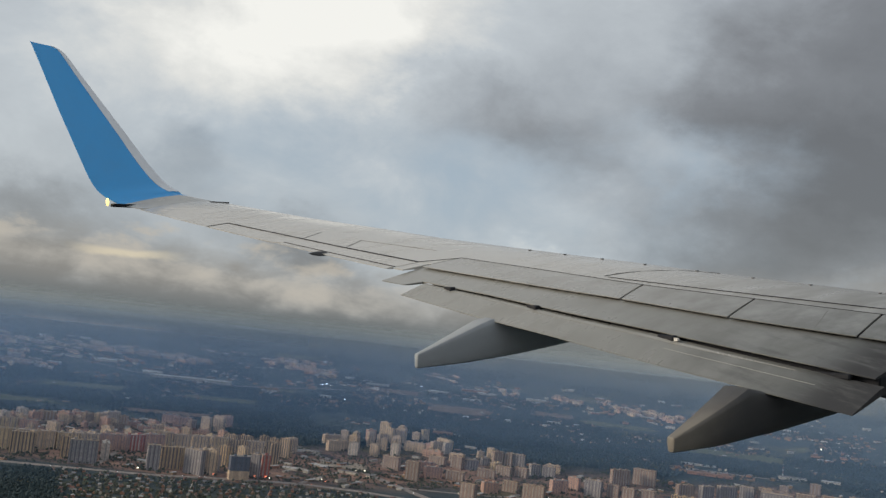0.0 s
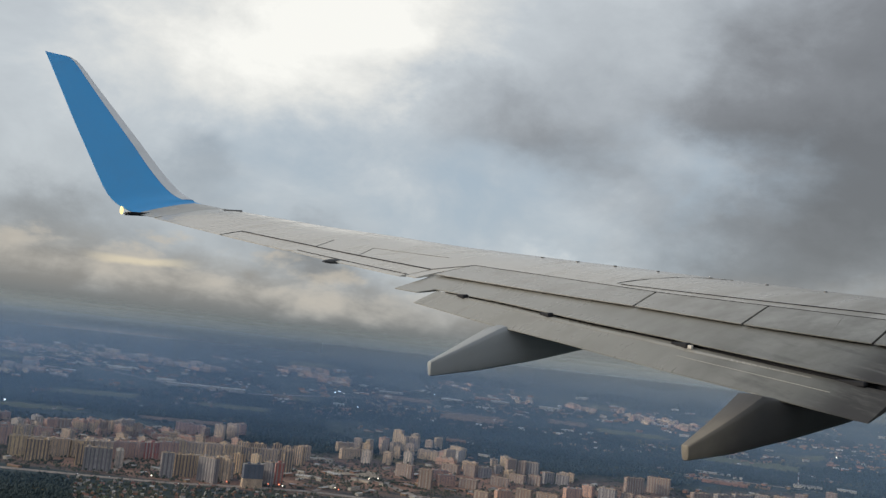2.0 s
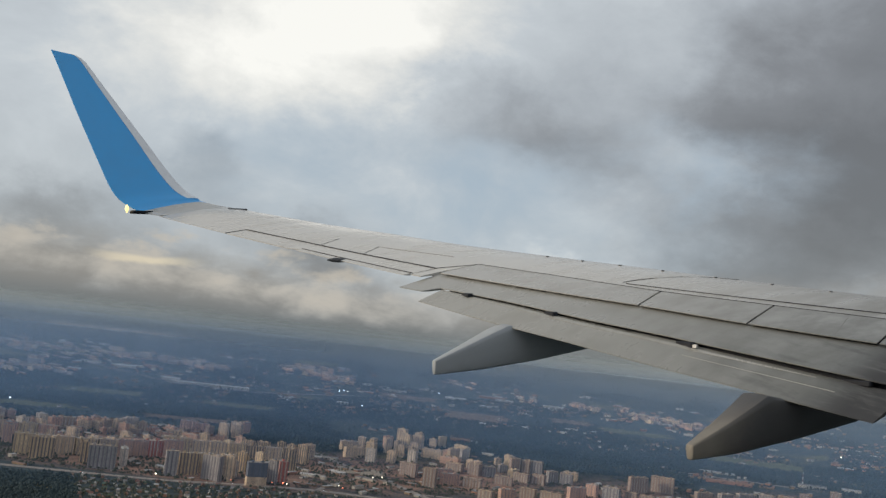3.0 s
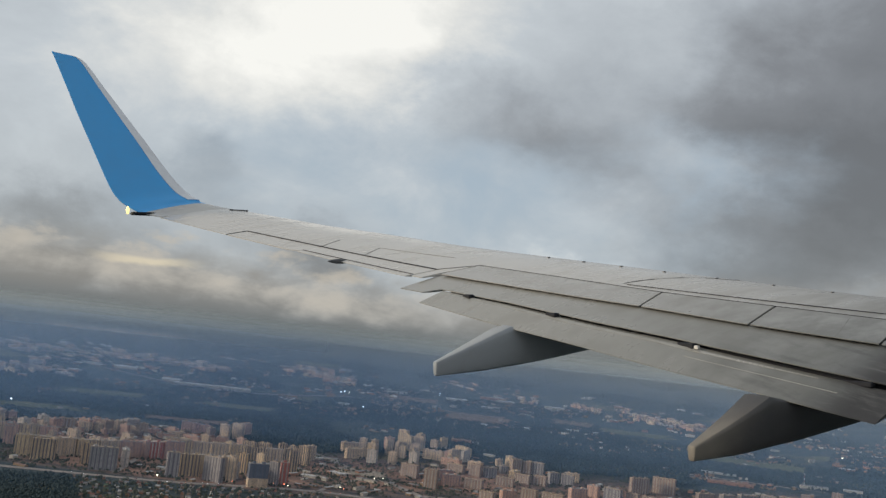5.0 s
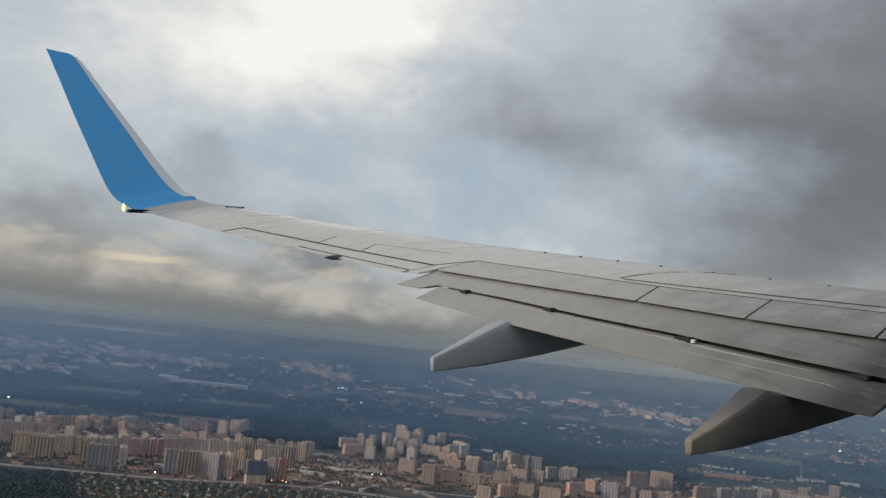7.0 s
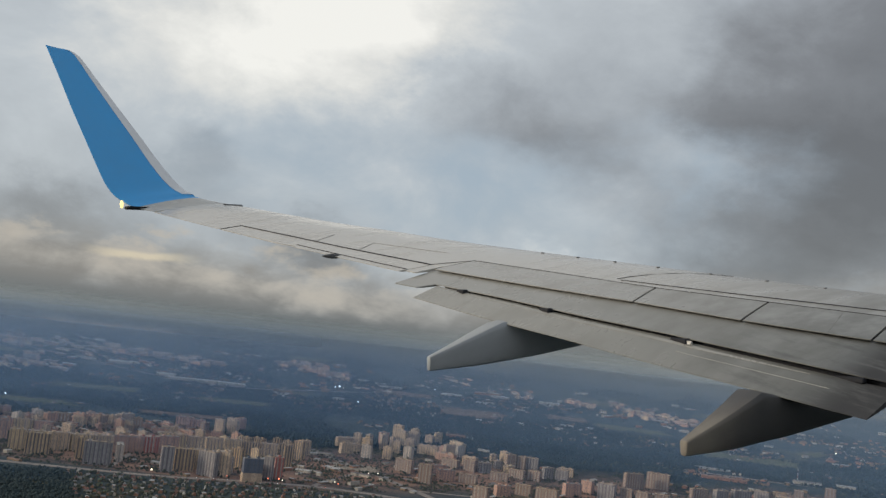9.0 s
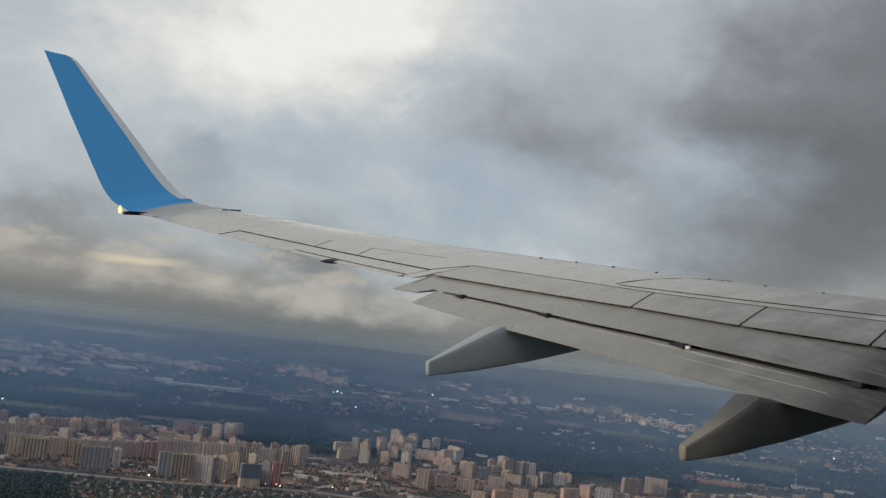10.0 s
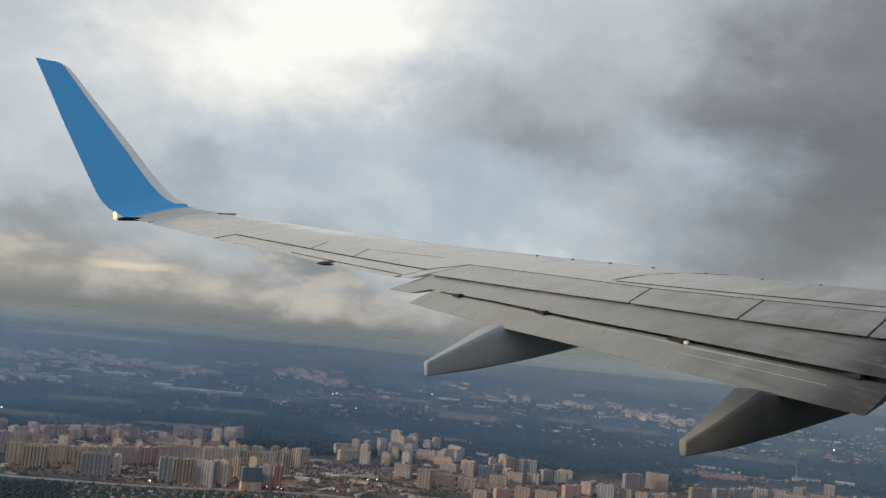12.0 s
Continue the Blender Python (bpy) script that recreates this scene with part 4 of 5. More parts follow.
TERRACE = [(-213, 3234, 88, 37, 0), (-199, 3328, 29, 57, 0), (-168, 3301, 30, 48, 6), (-157, 3188, 39, 50, 8), (-112, 3347, 29, 58, 0), (-91, 3214, 35, 46, 0), (-66, 3319, 27, 46, 0), (-55, 3442, 42, 59, 6), (-14, 3461, 44, 54, 0), (-24, 3356, 35, 52, 0), (-25, 3256, 36, 45, 8), (39, 3502, 32, 36, 0), (70, 3516, 32, 46, 6), (37, 3344, 85, 37, 0), (123, 3391, 82, 37, 0), (145, 3352, 35, 46, 8)]
MIDDLE = [(101, 3308, 69, 27, 6), (-31, 3053, 69, 47, 2), (33, 2886, 47, 67, 0), (112, 3190, 72, 33, 2), (94, 2992, 67, 40, 0), (173, 3170, 49, 44, 2), (162, 2985, 69, 34, 8), (220, 3176, 48, 37, 2), (267, 3245, 32, 32, 8), (261, 3075, 68, 32, 0), (310, 3279, 42, 53, 0), (347, 3279, 34, 49, 0), (382, 3277, 46, 49, 0), (321, 3142, 64, 33, 2), (376, 3135, 51, 36, 0), (422, 3185, 41, 41, 2), (467, 3173, 48, 41, 8)]
EAST_ROW = [(184, 2664, 52, 49, 0), (252, 2809, 57, 37, 0), (318, 2875, 58, 38, 0), (372, 2772, 77, 48, 0), (469, 2960, 69, 47, 0), (526, 3031, 43, 46, 0), (572, 2961, 63, 59, 0), (689, 3152, 78, 59, 7), (774, 3182, 87, 60, 7), (631, 2956, 44, 49, 0), (674, 2938, 49, 47, 0), (727, 2923, 52, 49, 8), (862, 3028, 69, 56, 0), (929, 3030, 58, 57, 2), (999, 3052, 78, 57, 8), (1072, 3080, 53, 53, 0), (1124, 3068, 53, 56, 8)]
EAST_FRONT = [(806, 2747, 140, 68, 1), (620, 2595, 123, 59, 0), (444, 2416, 114, 63, 0), (275, 2266, 113, 64, 0), (965, 2842, 104, 61, 0), (1144, 3028, 112, 50, 0), (1235, 3033, 66, 53, 8), (1306, 3006, 75, 58, 0), (1394, 2996, 95, 61, 0), (170, 2329, 88, 50, 0), (1214, 3156, 33, 45, 8), (1342, 3223, 40, 40, 0), (1481, 2984, 77, 57, 0)]
FAR_WEST = [(-1700, 4027, 70, 30, 0), (-1658, 4083, 76, 30, 8), (-1534, 3935, 39, 39, 8), (-1548, 4118, 70, 30, 0), (-1481, 4153, 71, 25, 2), (-1423, 4025, 73, 24, 8), (-1362, 4149, 75, 30, 0), (-1298, 4197, 85, 45, 2), (-1151, 4206, 75, 30, 0), (-1077, 4218, 65, 30, 0), (-1024, 4234, 65, 30, 0), (-938, 4215, 99, 40, 6), (-1577, 3741, 51, 42, 0), (-1528, 3784, 79, 37, 0), (-1456, 3825, 94, 42, 2), (-1636, 4024, 35, 30, 0)]
FAR_EAST = [(-583, 4396, 71, 36, 0), (-517, 4411, 66, 36, 6), (-482, 4340, 65, 30, 0), (-454, 4354, 35, 50, 0), (-407, 4323, 60, 35, 8), (-354, 4330, 50, 35, 0), (142, 4473, 77, 20, 8), (438, 4331, 45, 35, 2), (667, 4292, 50, 30, 2), (712, 4287, 35, 30, 2), (898, 4215, 44, 30, 0), (937, 4191, 44, 34, 8), (984, 4168, 64, 34, 0), (1036, 4147, 44, 34, 0), (1092, 4125, 73, 39, 0), (855, 4284, 40, 25, 0)]
turns = random.Random(5)
for rows, yaws in ((NEW_TOWN_WEST, (-34, -26, 22)), (NEW_TOWN_EAST, (-30, -22, 26)), (OLD_TOWN, (-20, -35)), (TERRACE, (-28, -20, 30)),
                   (MIDDLE, (-30, -18, 24)), (EAST_ROW, (-28, -34, 24)), (EAST_FRONT, (-28, -24))):
    for x, y, wide, tall, kind in rows:
        yaw = yaws[turns.randrange(len(yaws))] + turns.uniform(-4, 4)
        if rows in (EAST_ROW, EAST_FRONT, MIDDLE):
            # darker wall kinds put the weaker light on these rows into their colour
            kind = {0: turns.choice((7, 7, 7, 4, 4, 2)), 2: turns.choice((4, 7)), 8: turns.choice((7, 4))}.get(kind, kind)
        lean = 0.82 if rows in (TERRACE, MIDDLE, EAST_ROW, EAST_FRONT) else 0.88
        block(x, y + 8, wide * lean, tall * lean, kind, yaw)
        if rows in (NEW_TOWN_WEST, NEW_TOWN_EAST, MIDDLE, TERRACE) and turns.random() < 0.6:
            block(x + turns.uniform(-25, 25), y + turns.uniform(70, 120), wide * turns.uniform(0.7, 1.1), tall * turns.uniform(0.55, 0.8), turns.choice((0, 0, 2, 6, 8)), yaw + 90 * turns.randrange(2))
# long slabs closing the courts of the new town, and the low old district behind them
for x0, y0, x1, y1, count, tall, kinds_of in ((-990, 2705, -690, 2925, 6, 48, (0, 6, 0, 2, 3, 2)), (-735, 2985, -365, 3070, 7, 40, (6, 0, 0, 6, 1, 0, 1)), (-1330, 2890, -1060, 2935, 5, 40, (2, 0, 2, 6, 2))):
    length = math.hypot(x1 - x0, y1 - y0)
    for k in range(count):
        s = (k + 0.5) / count
        block(x0 + (x1 - x0) * s, y0 + (y1 - y0) * s, length / count * 0.93, tall * turns.uniform(0.9, 1.1), kinds_of[k], math.degrees(math.atan2(y1 - y0, x1 - x0)) + turns.uniform(-5, 5))
for k in range(64):
    s, d = turns.random(), turns.random()
    block(-1290 + 680 * s - 40 * d, 2985 + 265 * s + 110 * d, turns.uniform(22, 58), turns.choice((9, 12, 15, 15, 27, 33)), turns.choice((2, 2, 8, 0, 7, 7)), turns.choice((-28, 62, 12)) + turns.uniform(-8, 8))
far_verts, far_faces, far_kinds = [], [], []
for rows in (FAR_WEST, FAR_EAST):
    for x, y, wide, tall, kind in rows:
        for k in range(7):
            m = Matrix.Translation(at_land(x + wide * (k - 3) * 0.24 + turns.uniform(-14, 14), y + turns.uniform(-45, 45)) - Vector((0, 0, 2))) @ pose(0, 0, 0, 0, 0, -34 + turns.uniform(-16, 16) - math.degrees(math.atan2(x, y)))
            hw, hd, high = wide * turns.uniform(0.15, 0.50), turns.uniform(5, 7), 2 + tall * turns.choice((0.2, 0.25, 0.3, 0.35, 0.4))
            wall_kind = turns.choice((7, 2, 4, 7, 0, 2))
            bodies = [((hw, hd, 0, high), wall_kind), ((hw + 0.4, hd + 0.4, high, high + 1.2), 9), ((3.0, 2.5, high + 1.2, high + 4.0), wall_kind)]
            for (a, b, z0, z1), use in bodies:
                o = len(far_verts)
                far_verts += [tuple(m @ Vector(p)) for p in ((-a, -b, z0), (a, -b, z0), (a, b, z0), (-a, b, z0), (-a, -b, z1), (a, -b, z1), (a, b, z1), (-a, b, z1))]
                far_faces += [tuple(o + q for q in f) for f in ((0, 1, 5, 4), (1, 2, 6, 5), (2, 3, 7, 6), (3, 0, 4, 7), (4, 5, 6, 7))]
                far_kinds += [use] * 5
me = bpy.data.meshes.new("far_estates")
me.from_pydata(far_verts, [], far_faces)
for m in WALLS + [PARAPETS[0]]:
    me.materials.append(m)
me.polygons.foreach_set("material_index", far_kinds)
tagged(new("far_estates", me), "pale apartment estates far beyond the woods", "buildings", kind="stuff")


def shed(x, y, long, deep, tall, roof_m, wall_m, yaw, label):
    """A low industrial hall with a shallow pitched roof."""
    hall = tagged(new("industrial_hall"), label, "building", "low halls")
    hall.matrix_world = Matrix.Translation(at_land(x, y) - Vector((0, 0, 1))) @ pose(0, 0, 0, 0, 0, yaw)
    hl, hd = long / 2, deep / 2
    part("wall", box_bm(-hl, hl, -hd, hd, 0, tall), wall_m, hall)
    part("roof", loft([[(s * (hl + 0.6), -hd - 0.6, tall), (s * (hl + 0.6), 0, tall + deep * 0.14), (s * (hl + 0.6), hd + 0.6, tall), (s * (hl + 0.6), 0, tall - 0.3)] for s in (-1, 1)]), roof_m, hall)
    return hall


for x, y, long, deep, tall, which, yaw in (
        (-855, 3953, 300, 26, 12, 0, 8), (-1022, 3962, 70, 40, 9, 0, 12), (-1225, 4023, 90, 30, 9, 0, 10), (-1374, 3873, 50, 16, 8, 0, 5),
        (-1356, 4001, 80, 22, 9, 1, 8), (-233, 2953, 46, 22, 8, 0, -30), (-193, 3288, 40, 16, 7, 1, 20), (-311, 2849, 42, 24, 6, 0, -12),
        (-282, 3171, 50, 16, 7, 1, -20), (-146, 2899, 55, 18, 7, 1, -28), (-326, 3163, 34, 14, 6, 0, 16)):
    shed(x, y, long, deep, tall, (ROOF_PALE, ROOF_FLAT, ROOF_RUST)[which], HOUSE_WALLS[0], yaw, ("low hall with pale metal roof", "low hall with grey roof", "low hall with rusty roof")[which])
for x, y, long, deep, tall, which, yaw in (
        (1043, 3387, 150, 18, 10, 2, -14), (277, 4317, 110, 26, 8, 2, 0), (29, 3398, 50, 16, 8, 2, 12), (15, 3599, 60, 14, 7, 1, 5),
        (135, 3640, 70, 20, 12, 2, 4), (120, 4250, 90, 20, 8, 0, 6), (330, 4290, 80, 16, 8, 0, -4), (1040, 3520, 120, 12, 6, 0, -12),
        (1330, 3400, 90, 24, 10, 1, -10), (1450, 3370, 60, 20, 10, 0, -16), (540, 4260, 90, 18, 9, 0, -5), (-140, 4260, 100, 20, 8, 1, 4)):
    shed(x, y, long, deep, tall, (ROOF_PALE, ROOF_FLAT, ROOF_RUST)[which], HOUSE_WALLS[1 if which == 2 else 0], yaw, ("low hall with pale metal roof", "low hall with grey roof", "low hall with rusty roof")[which])

# low shops, garages and works between and in front of the blocks
fill = random.Random(14)
taken = [(x, y, wide) for rows in (NEW_TOWN_WEST, NEW_TOWN_EAST, OLD_TOWN, TERRACE, MIDDLE, EAST_ROW, EAST_FRONT) for x, y, wide, tall, kind in rows]
made = 0
while made < 190:
    tx, ty, tr = TOWNS[fill.randrange(len(TOWNS))]
    a, r = fill.uniform(0, math.tau), tr * math.sqrt(fill.random())
    x, y = tx + r * math.cos(a), ty + r * math.sin(a)
    if y < highway_y(x) + 22 or any(math.hypot(x - p, y - q) < 18 + w / 2 for p, q, w in taken):
        continue
    which = fill.choice((0, 0, 1, 1, 2))
    long = fill.uniform(14, 42)
    shed(x, y, long, fill.uniform(9, 16), fill.uniform(4, 9), (ROOF_PALE, ROOF_FLAT, ROOF_RUST)[which], HOUSE_WALLS[fill.randrange(3)], fill.choice((-28, 62)) + fill.uniform(-6, 6),
         ("low town building with pale roof", "low town building with grey roof", "low town building with rusty roof")[which])
    taken.append((x, y, long))
    made += 1
# scattered works and estates far beyond the woods
for k in range(90):
    a, r = fill.uniform(-0.40, 0.44), fill.choice((3980, 4120, 4230, 4340, 4470)) + fill.uniform(-45, 45)
    x, y = r * math.sin(a), r * math.cos(a)
    which = fill.choice((0, 0, 0, 1, 2))
    shed(x, y, fill.uniform(12, 46), fill.uniform(8, 15), fill.uniform(5, 10), (ROOF_PALE, ROOF_FLAT, ROOF_RUST)[which], HOUSE_WALLS[fill.choice((0, 0, 1))], fill.uniform(-20, 20),
         ("far pale-roofed building", "far grey-roofed building", "far rust-roofed building")[which] + " beyond the woods")

# far settlements: many small roofs in loose clusters
far = random.Random(77)
hut_verts, hut_faces, hut_kinds = [], [], []
count = 0
while count < 900:
    a, r = far.uniform(-0.42, 0.46), far.uniform(3560, 4520)
    x, y = r * math.sin(a), r * math.cos(a)
    if patchy(x, y, 260, 19.0) < (0.20 if r < 3900 else 0.0):
        continue
    count += 1
    m = Matrix.Translation(at_land(x, y) - Vector((0, 0, 2))) @ pose(0, 0, 0, 0, 0, far.uniform(-25, 25) - math.degrees(a))
    w, d, h, ridge = far.choice((4, 5, 6, 8, 12)), far.uniform(3, 5), 2 + far.uniform(3, 6), far.uniform(1, 3)
    o = len(hut_verts)
    hut_verts += [tuple(m @ Vector(p)) for p in ((-w, -d, 0), (w, -d, 0), (w, d, 0), (-w, d, 0), (-w, -d, h), (w, -d, h), (w, d, h), (-w, d, h), (-w, 0, h + ridge), (w, 0, h + ridge))]
    hut_faces += [tuple(o + q for q in f) for f in ((0, 1, 5, 4), (1, 2, 6, 9, 5), (2, 3, 7, 6), (3, 0, 4, 8, 7), (4, 5, 9, 8), (6, 7, 8, 9))]
    hut_kinds += [far.choice((0, 1, 2, 2))] * 4 + [3 + far.choice((0, 1, 1, 2, 5))] * 2
    hut_kinds[-3] = hut_kinds[-4] = hut_kinds[-5] = hut_kinds[-6]
me = bpy.data.meshes.new("far_settlements")
me.from_pydata(hut_verts, [], hut_faces)
for m in HOUSE_WALLS + HOUSE_ROOFS:
    me.materials.append(m)
me.polygons.foreach_set("material_index", hut_kinds)
tagged(new("far_settlements", me), "loose clusters of small far houses among the woods", "houses", kind="stuff")

# red and white mast with its lamp
mast = tagged(new("radio_mast"), "tall thin red and white banded mast", "mast")
mast.matrix_world = Matrix.Translation(at_land(1304, 3421))
for k in range(6):
    bm = bmesh.new()
    bmesh.ops.create_cone(bm, cap_ends=True, segments=8, radius1=2.4 - 0.25 * k, radius2=2.4 - 0.25 * (k + 1), depth=8, matrix=Matrix.Translation((0, 0, 4 + 8 * k)))
    part("mast_section", bm, (HOUSE_ROOFS[0], ROOF_PALE)[k % 2], mast)


# ---------------------------------------------------------------- roads
ROAD, rt, rb = mat("road_surface")
rpos = nd(rt, "ShaderNodeNewGeometry").outputs["Position"]
rn = noise_tex(rt, rpos, 0.06, 5.0, 0.6).outputs["Fac"]
rt.links.new(mixc(rt, step(rt, rn, 0.35, 0.7), (0.18, 0.16, 0.15), (0.29, 0.24, 0.205)), rb.inputs["Base Color"])
rb.inputs["Roughness"].default_value = 0.8


def road(points, width, label):
    """A raised carriageway with kerb edges along a smoothed line."""
    ps = [Vector((x, y, 0)) for x, y in points]
    line = []
    for i in range(len(ps) - 1):
        a, b, c, d = ps[max(i - 1, 0)], ps[i], ps[i + 1], ps[min(i + 2, len(ps) - 1)]
        for k in range(10):
            t = k / 10
            line.append(0.5 * ((2 * b) + (c - a) * t + (2 * a - 5 * b + 4 * c - d) * t * t + (3 * b - a - 3 * c + d) * t ** 3))
    line.append(ps[-1])
    rings = []
    for k, p in enumerate(line):
        along = (line[min(k + 1, len(line) - 1)] - line[max(k - 1, 0)]).normalized()
        side = Vector((along.y, -along.x, 0)) * width / 2
        g = at_land(p.x, p.y)
        rings.append([g - side + Vector((0, 0, -1)), g - side + Vector((0, 0, 0.7)), g + side + Vector((0, 0, 0.7)), g + side + Vector((0, 0, -1))])
    me_ob = part("road", loft(rings), ROAD, None)
    return tagged(me_ob, label, "road", kind="structure")


road([(-1092, 2443), (-852, 2464), (-611, 2494), (-454, 2555), (-258, 2602), (-52, 2577), (176, 2484)], 26, "wide pale highway in front of the apartment blocks")
road([(-369, 3278), (-251, 3128), (-135, 2996), (4, 2734), (134, 2499), (336, 2223)], 24, "wide brownish avenue running out of the town")
road([(-803, 2908), (-765, 2538)], 14, "side street between blocks")
road([(-258, 2602), (-215, 2800), (-135, 2996)], 14, "slip road beside the avenue")
road([(4, 2734), (250, 2760), (520, 2880), (800, 2960), (1150, 2990)], 16, "street between the apartment blocks")
road([(749, 3548), (1009, 3470), (1240, 3402), (1480, 3330)], 16, "pale straight road at the wood's edge")
road([(60, 2480), (-10, 2200), (-60, 1950)], 9, "village street")
road([(-1700, 4020), (-1300, 3990), (-1000, 3945), (-700, 3975), (-300, 4130), (200, 4250), (600, 4230)], 16, "distant road along the far edge of the woods")


# ---------------------------------------------------------------- village houses
def cottage(wide, deep, tall, pitch, wall_m, roof_m, word):
    home = tagged(new("house"), f"small {word} village house with pitched roof among trees", "house", "village houses")
    wide, deep, tall, pitch = wide * 0.8, deep * 0.8, tall * 0.85, pitch * 0.8
    hw, hd = wide / 2, deep / 2
    bm = box_bm(-hw, hw, -hd, hd, -0.5, tall)
    part("wall", bm, wall_m, home)
    rings = []
    for s in (-1, 1):
        e = s * (hw + 0.5)
        rings.append([(e, -hd - 0.6, tall - 0.3), (e, 0, tall + pitch), (e, hd + 0.6, tall - 0.3), (e, 0, tall - 0.35)])
    roof = part("roof", loft(rings), roof_m, home)
    part("chimney", box_bm(hw * 0.3, hw * 0.3 + 0.9, -0.5, 0.5, tall, tall + pitch + 0.9), HOUSE_WALLS[1], roof)
    return home


kinds = [cottage(w, d, h, p, HOUSE_WALLS[a], HOUSE_ROOFS[b], word) for w, d, h, p, a, b, word in (
    (12, 9, 5.5, 4.0, 0, 0, "red-roofed"), (10, 8, 4.5, 3.6, 1, 1, "brown-roofed"), (13, 9, 6.0, 3.2, 1, 0, "red-roofed brick"),
    (9, 8, 4.0, 3.4, 2, 2, "grey-roofed"), (11, 9, 5.5, 3.8, 0, 2, "grey-roofed plastered"), (10, 8, 5.0, 3.6, 2, 3, "green-roofed"),
    (9, 7, 4.0, 2.4, 0, 4, "pale-roofed"), (12, 8, 5.0, 3.6, 1, 5, "rust-roofed"))]
homes = random.Random(8)
lots = []
for i in range(40):
    for j in range(14):
        u, v = (i + homes.uniform(0.15, 0.85)) / 40, (j + homes.uniform(0.15, 0.85)) / 14
        x = (-840 + 980 * u) * (1 - v) + (-610 + 630 * u) * v
        y = (highway_y(x) - 34) * (1 - v) + 1900 * v
        if abs(x - (0.33 * (y - 2200) - 10)) > 14:
            lots.append((x, y))
used = set()
homes.shuffle(lots)
for k, (x, y) in enumerate(lots[:280]):
    which = homes.choice((0, 1, 2, 3, 3, 4, 4, 5, 6, 6, 7))
    m = Matrix.Translation((x, y, 0)) @ pose(0, 0, 0, 0, 0, homes.choice((12, 102)) + homes.uniform(-10, 10))
    if which not in used:
        used.add(which)
        kinds[which].matrix_basis = m
    else:
        copy_thing(kinds[which], m)
# the rest of the village: sheds and huts too small to tell apart
hut_verts, hut_faces, hut_kinds = [], [], []
for x, y in lots[280:]:
    m = Matrix.Translation((x, y, 0)) @ pose(0, 0, 0, 0, 0, homes.choice((12, 102)) + homes.uniform(-10, 10))
    a, b, h, ridge = homes.uniform(3.5, 6), homes.uniform(3, 4.5), homes.uniform(3, 5), homes.uniform(2, 3.6)
    o = len(hut_verts)
    hut_verts += [tuple(m @ Vector(p)) for p in ((-a, -b, -0.5), (a, -b, -0.5), (a, b, -0.5), (-a, b, -0.5), (-a, -b, h), (a, -b, h), (a, b, h), (-a, b, h), (-a, 0, h + ridge), (a, 0, h + ridge))]
    hut_faces += [tuple(o + q for q in f) for f in ((0, 1, 5, 4), (1, 2, 6, 9, 5), (2, 3, 7, 6), (3, 0, 4, 8, 7), (4, 5, 9, 8), (6, 7, 8, 9))]
    roof_kind = 3 + homes.choice((0, 1, 2, 2, 3, 4, 4, 5))
    hut_kinds += [homes.randrange(3)] * 4 + [roof_kind] * 2
    hut_kinds[-3] = hut_kinds[-4] = hut_kinds[-5] = hut_kinds[-6]
me = bpy.data.meshes.new("village_huts")
me.from_pydata(hut_verts, [], hut_faces)
for m in HOUSE_WALLS + HOUSE_ROOFS:
    me.materials.append(m)
me.polygons.foreach_set("material_index", hut_kinds)
tagged(new("village_huts", me), "small huts and sheds between the village houses", "huts", kind="stuff")
woods("garden_trees", [(x + homes.uniform(-14, 14), y + homes.uniform(-14, 14)) for x, y in lots for _ in range(6)],
      np.random.default_rng(6).uniform(2.0, 4.2, 6 * len(lots)), LEAF_TOWN, "garden trees between the village houses", 24)


# ---------------------------------------------------------------- lamps and lights
def lamp(x, y, tall, size, m, label):
    post = tagged(new("street_lamp"), label, "lamp", "lit lamps in the town")
    post.matrix_world = Matrix.Translation(at_land(x, y))
    bm = bmesh.new()
    bmesh.ops.create_cone(bm, cap_ends=True, segments=6, radius1=0.5, radius2=0.3, depth=tall, matrix=Matrix.Translation((0, 0, tall / 2)))
    part("pole", bm, ROOF_FLAT, post)
    bm = bmesh.new()
    bmesh.ops.create_icosphere(bm, subdivisions=2, radius=size, matrix=Matrix.Translation((0, 0, tall + size * 0.8)) @ Matrix.Diagonal((1, 1, 0.8, 1)))
    part("lamp_head", bm, m, post)


# the red ones are added posts in place of car tail lights
for x, y, size, which in ((-1377, 3331, 2.6, 1), (-364, 4134, 2.2, 1), (-348, 4150, 3.0, 1), (-330, 4140, 1.8, 0), (-650, 2514, 2.0, 0), (-371, 2590, 1.6, 2),
                          (-344, 2598, 2.0, 2), (-333, 2586, 1.4, 0), (-205, 2662, 1.3, 0), (-193, 2632, 1.4, 2), (-104, 2920, 1.5, 0), (47, 4281, 2.0, 1),
                          (-253, 3961, 2.2, 1), (1575, 3770, 2.6, 0), (-129, 2900, 1.3, 0), (-470, 2552, 1.3, 2)):
    lamp(x, y, 9.0, size, (LAMP_WARM, LAMP_WHITE, LAMP_RED)[which], ("warm lit street lamp", "bright white lit lamp", "reddish lit lamp on a post, in place of car tail lights")[which])


# ---------------------------------------------------------------- cars on the highway and the avenue
def car_paint(name, color):
    m, nt, b = mat(name)
    obj = nd(nt, "ShaderNodeTexCoord").outputs["Object"]
    n = noise_tex(nt, obj, 1.5, 3.0).outputs["Fac"]
    nt.links.new(mixc(nt, n, color, tuple(v * 0.7 for v in color)), b.inputs["Base Color"])
    b.inputs["Roughness"].default_value = 0.3
    return m


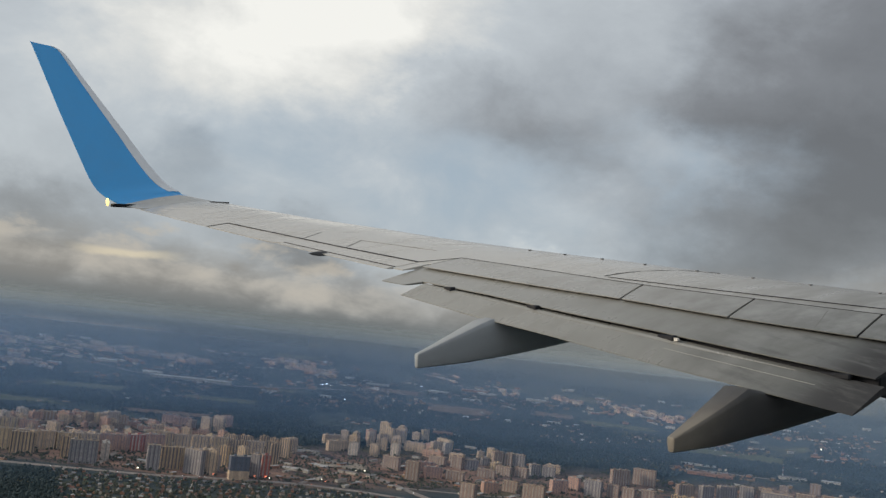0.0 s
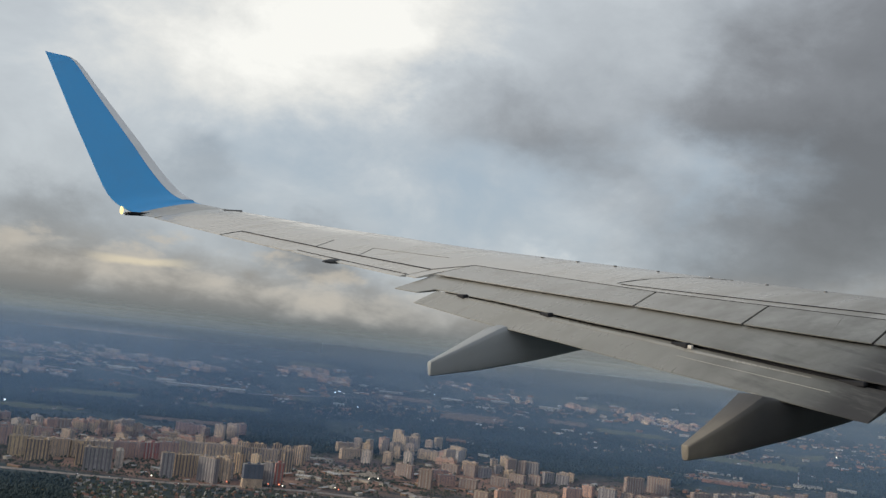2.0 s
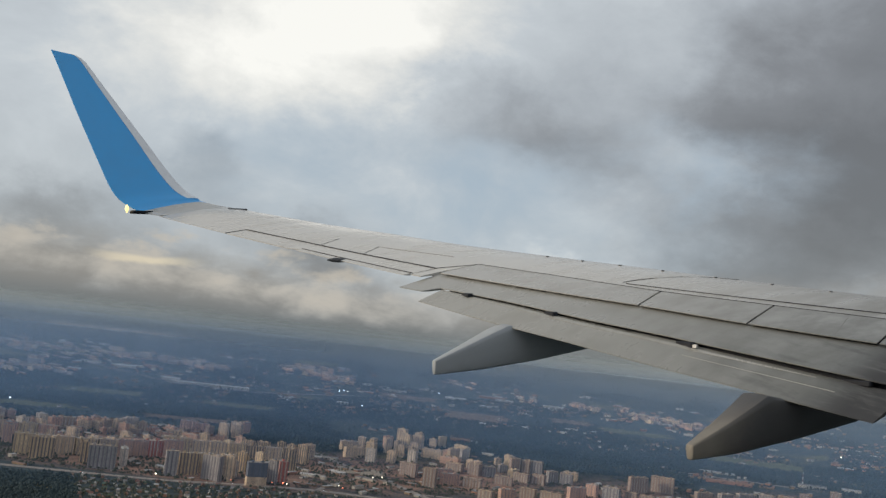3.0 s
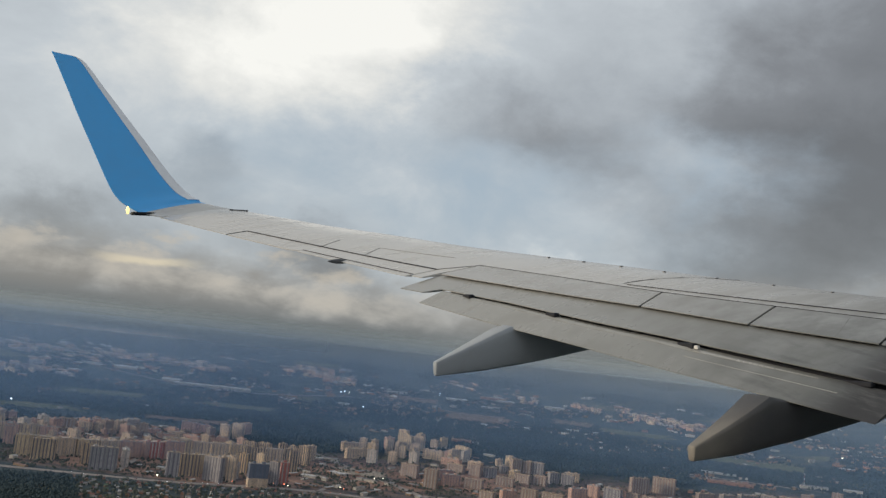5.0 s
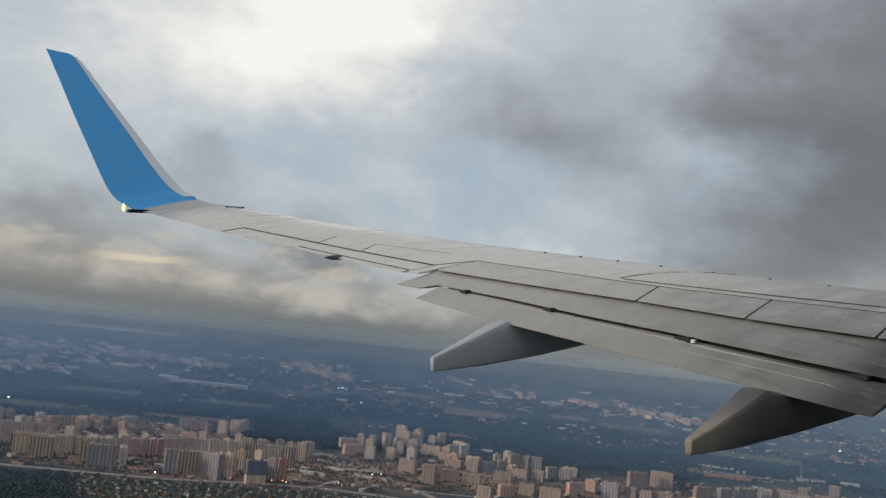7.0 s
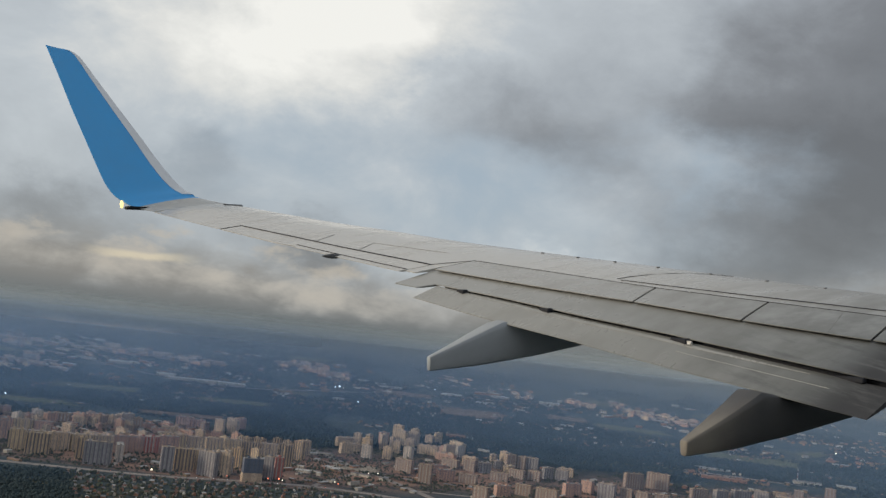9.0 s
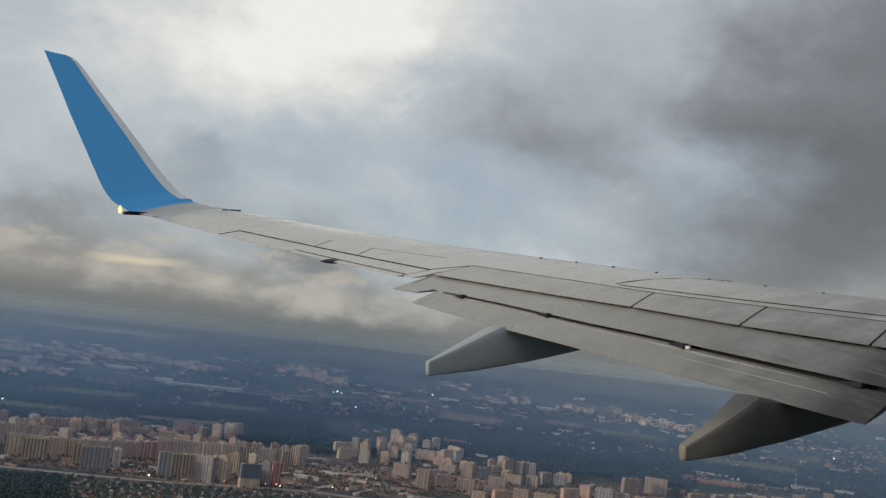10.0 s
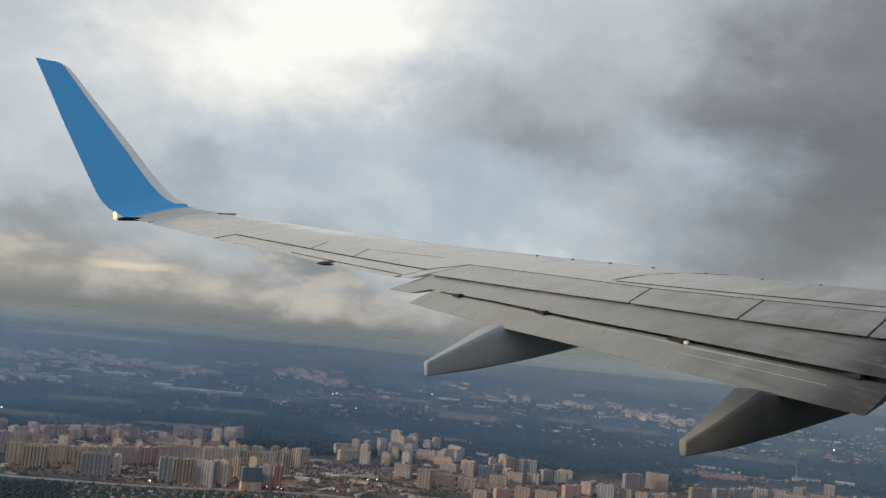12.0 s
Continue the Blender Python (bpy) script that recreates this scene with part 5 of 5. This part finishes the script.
CAR_COLORS = [(car_paint(n, col), word) for n, col, word in (("white_car", (0.7, 0.7, 0.7), "white"), ("dark_car", (0.03, 0.03, 0.035), "black"), ("silver_car", (0.4, 0.4, 0.42), "silver"), ("red_car", (0.35, 0.03, 0.03), "dark red"))]


def make_car(m, word):
    car = tagged(new("car"), f"{word} car with lit lamps on the road", "car", "cars on the roads")
    rings = []
    for x, lo, hi, half in ((-2.2, 0.5, 0.95, 0.75), (-2.0, 0.3, 1.0, 0.86), (0.9, 0.3, 1.0, 0.88), (2.0, 0.32, 0.85, 0.84), (2.25, 0.5, 0.75, 0.7)):
        rings.append([(x, -half, lo), (x, -half, hi), (x, half, hi), (x, half, lo)])
    part("body", loft(rings), m, car)
    part("cabin", loft([[(x, -h, 0.98), (x, -h * 0.85, z), (x, h * 0.85, z), (x, h, 0.98)] for x, h, z in ((-1.9, 0.8, 1.05), (-1.2, 0.8, 1.48), (0.3, 0.8, 1.48), (1.1, 0.8, 1.02))]), DARK_METAL, car)
    for x in (-1.4, 1.4):
        for y in (-0.8, 0.8):
            bm = bmesh.new()
            bmesh.ops.create_cone(bm, cap_ends=True, segments=10, radius1=0.33, radius2=0.33, depth=0.22, matrix=Matrix.Translation((x, y, 0.33)) @ Matrix.Rotation(math.pi / 2, 4, "X"))
            part("wheel", bm, DARK, car)
    for x, glow_m in ((2.22, LAMP_WHITE), (-2.2, LAMP_RED)):
        for y in (-0.6, 0.6):
            part("headlight" if x > 0 else "tail_light", box_bm(x - 0.06, x + 0.06, y - 0.18, y + 0.18, 0.6, 0.8), glow_m, car)
    return car


traffic = random.Random(31)
lanes = [[(-852, 2464), (-611, 2494), (-454, 2555), (-258, 2602), (-52, 2577), (176, 2484)], [(-251, 3128), (-135, 2996), (4, 2734), (134, 2499)], [(4, 2734), (250, 2760), (520, 2880), (800, 2960)]]
fleet = [make_car(m, word) for m, word in CAR_COLORS]
for k in range(48):
    lane = lanes[traffic.choice((0, 0, 0, 1, 1, 2))]
    i = traffic.randrange(len(lane) - 1)
    t = traffic.random()
    x, y = lane[i][0] + (lane[i + 1][0] - lane[i][0]) * t, lane[i][1] + (lane[i + 1][1] - lane[i][1]) * t
    head = math.degrees(math.atan2(lane[i + 1][1] - lane[i][1], lane[i + 1][0] - lane[i][0]))
    side = traffic.choice((-5.5, -2.5, 2.5, 5.5))
    m = Matrix.Translation((x, y, land_z(math.hypot(x, y)) + 0.72)) @ pose(0, 0, 0, 0, 0, head + (180 if side > 0 else 0)) @ Matrix.Translation((0, -abs(side), 0))
    if k < len(fleet):
        fleet[k].matrix_basis = m
    else:
        copy_thing(fleet[traffic.choice((0, 0, 1, 1, 2, 2, 3))], m)
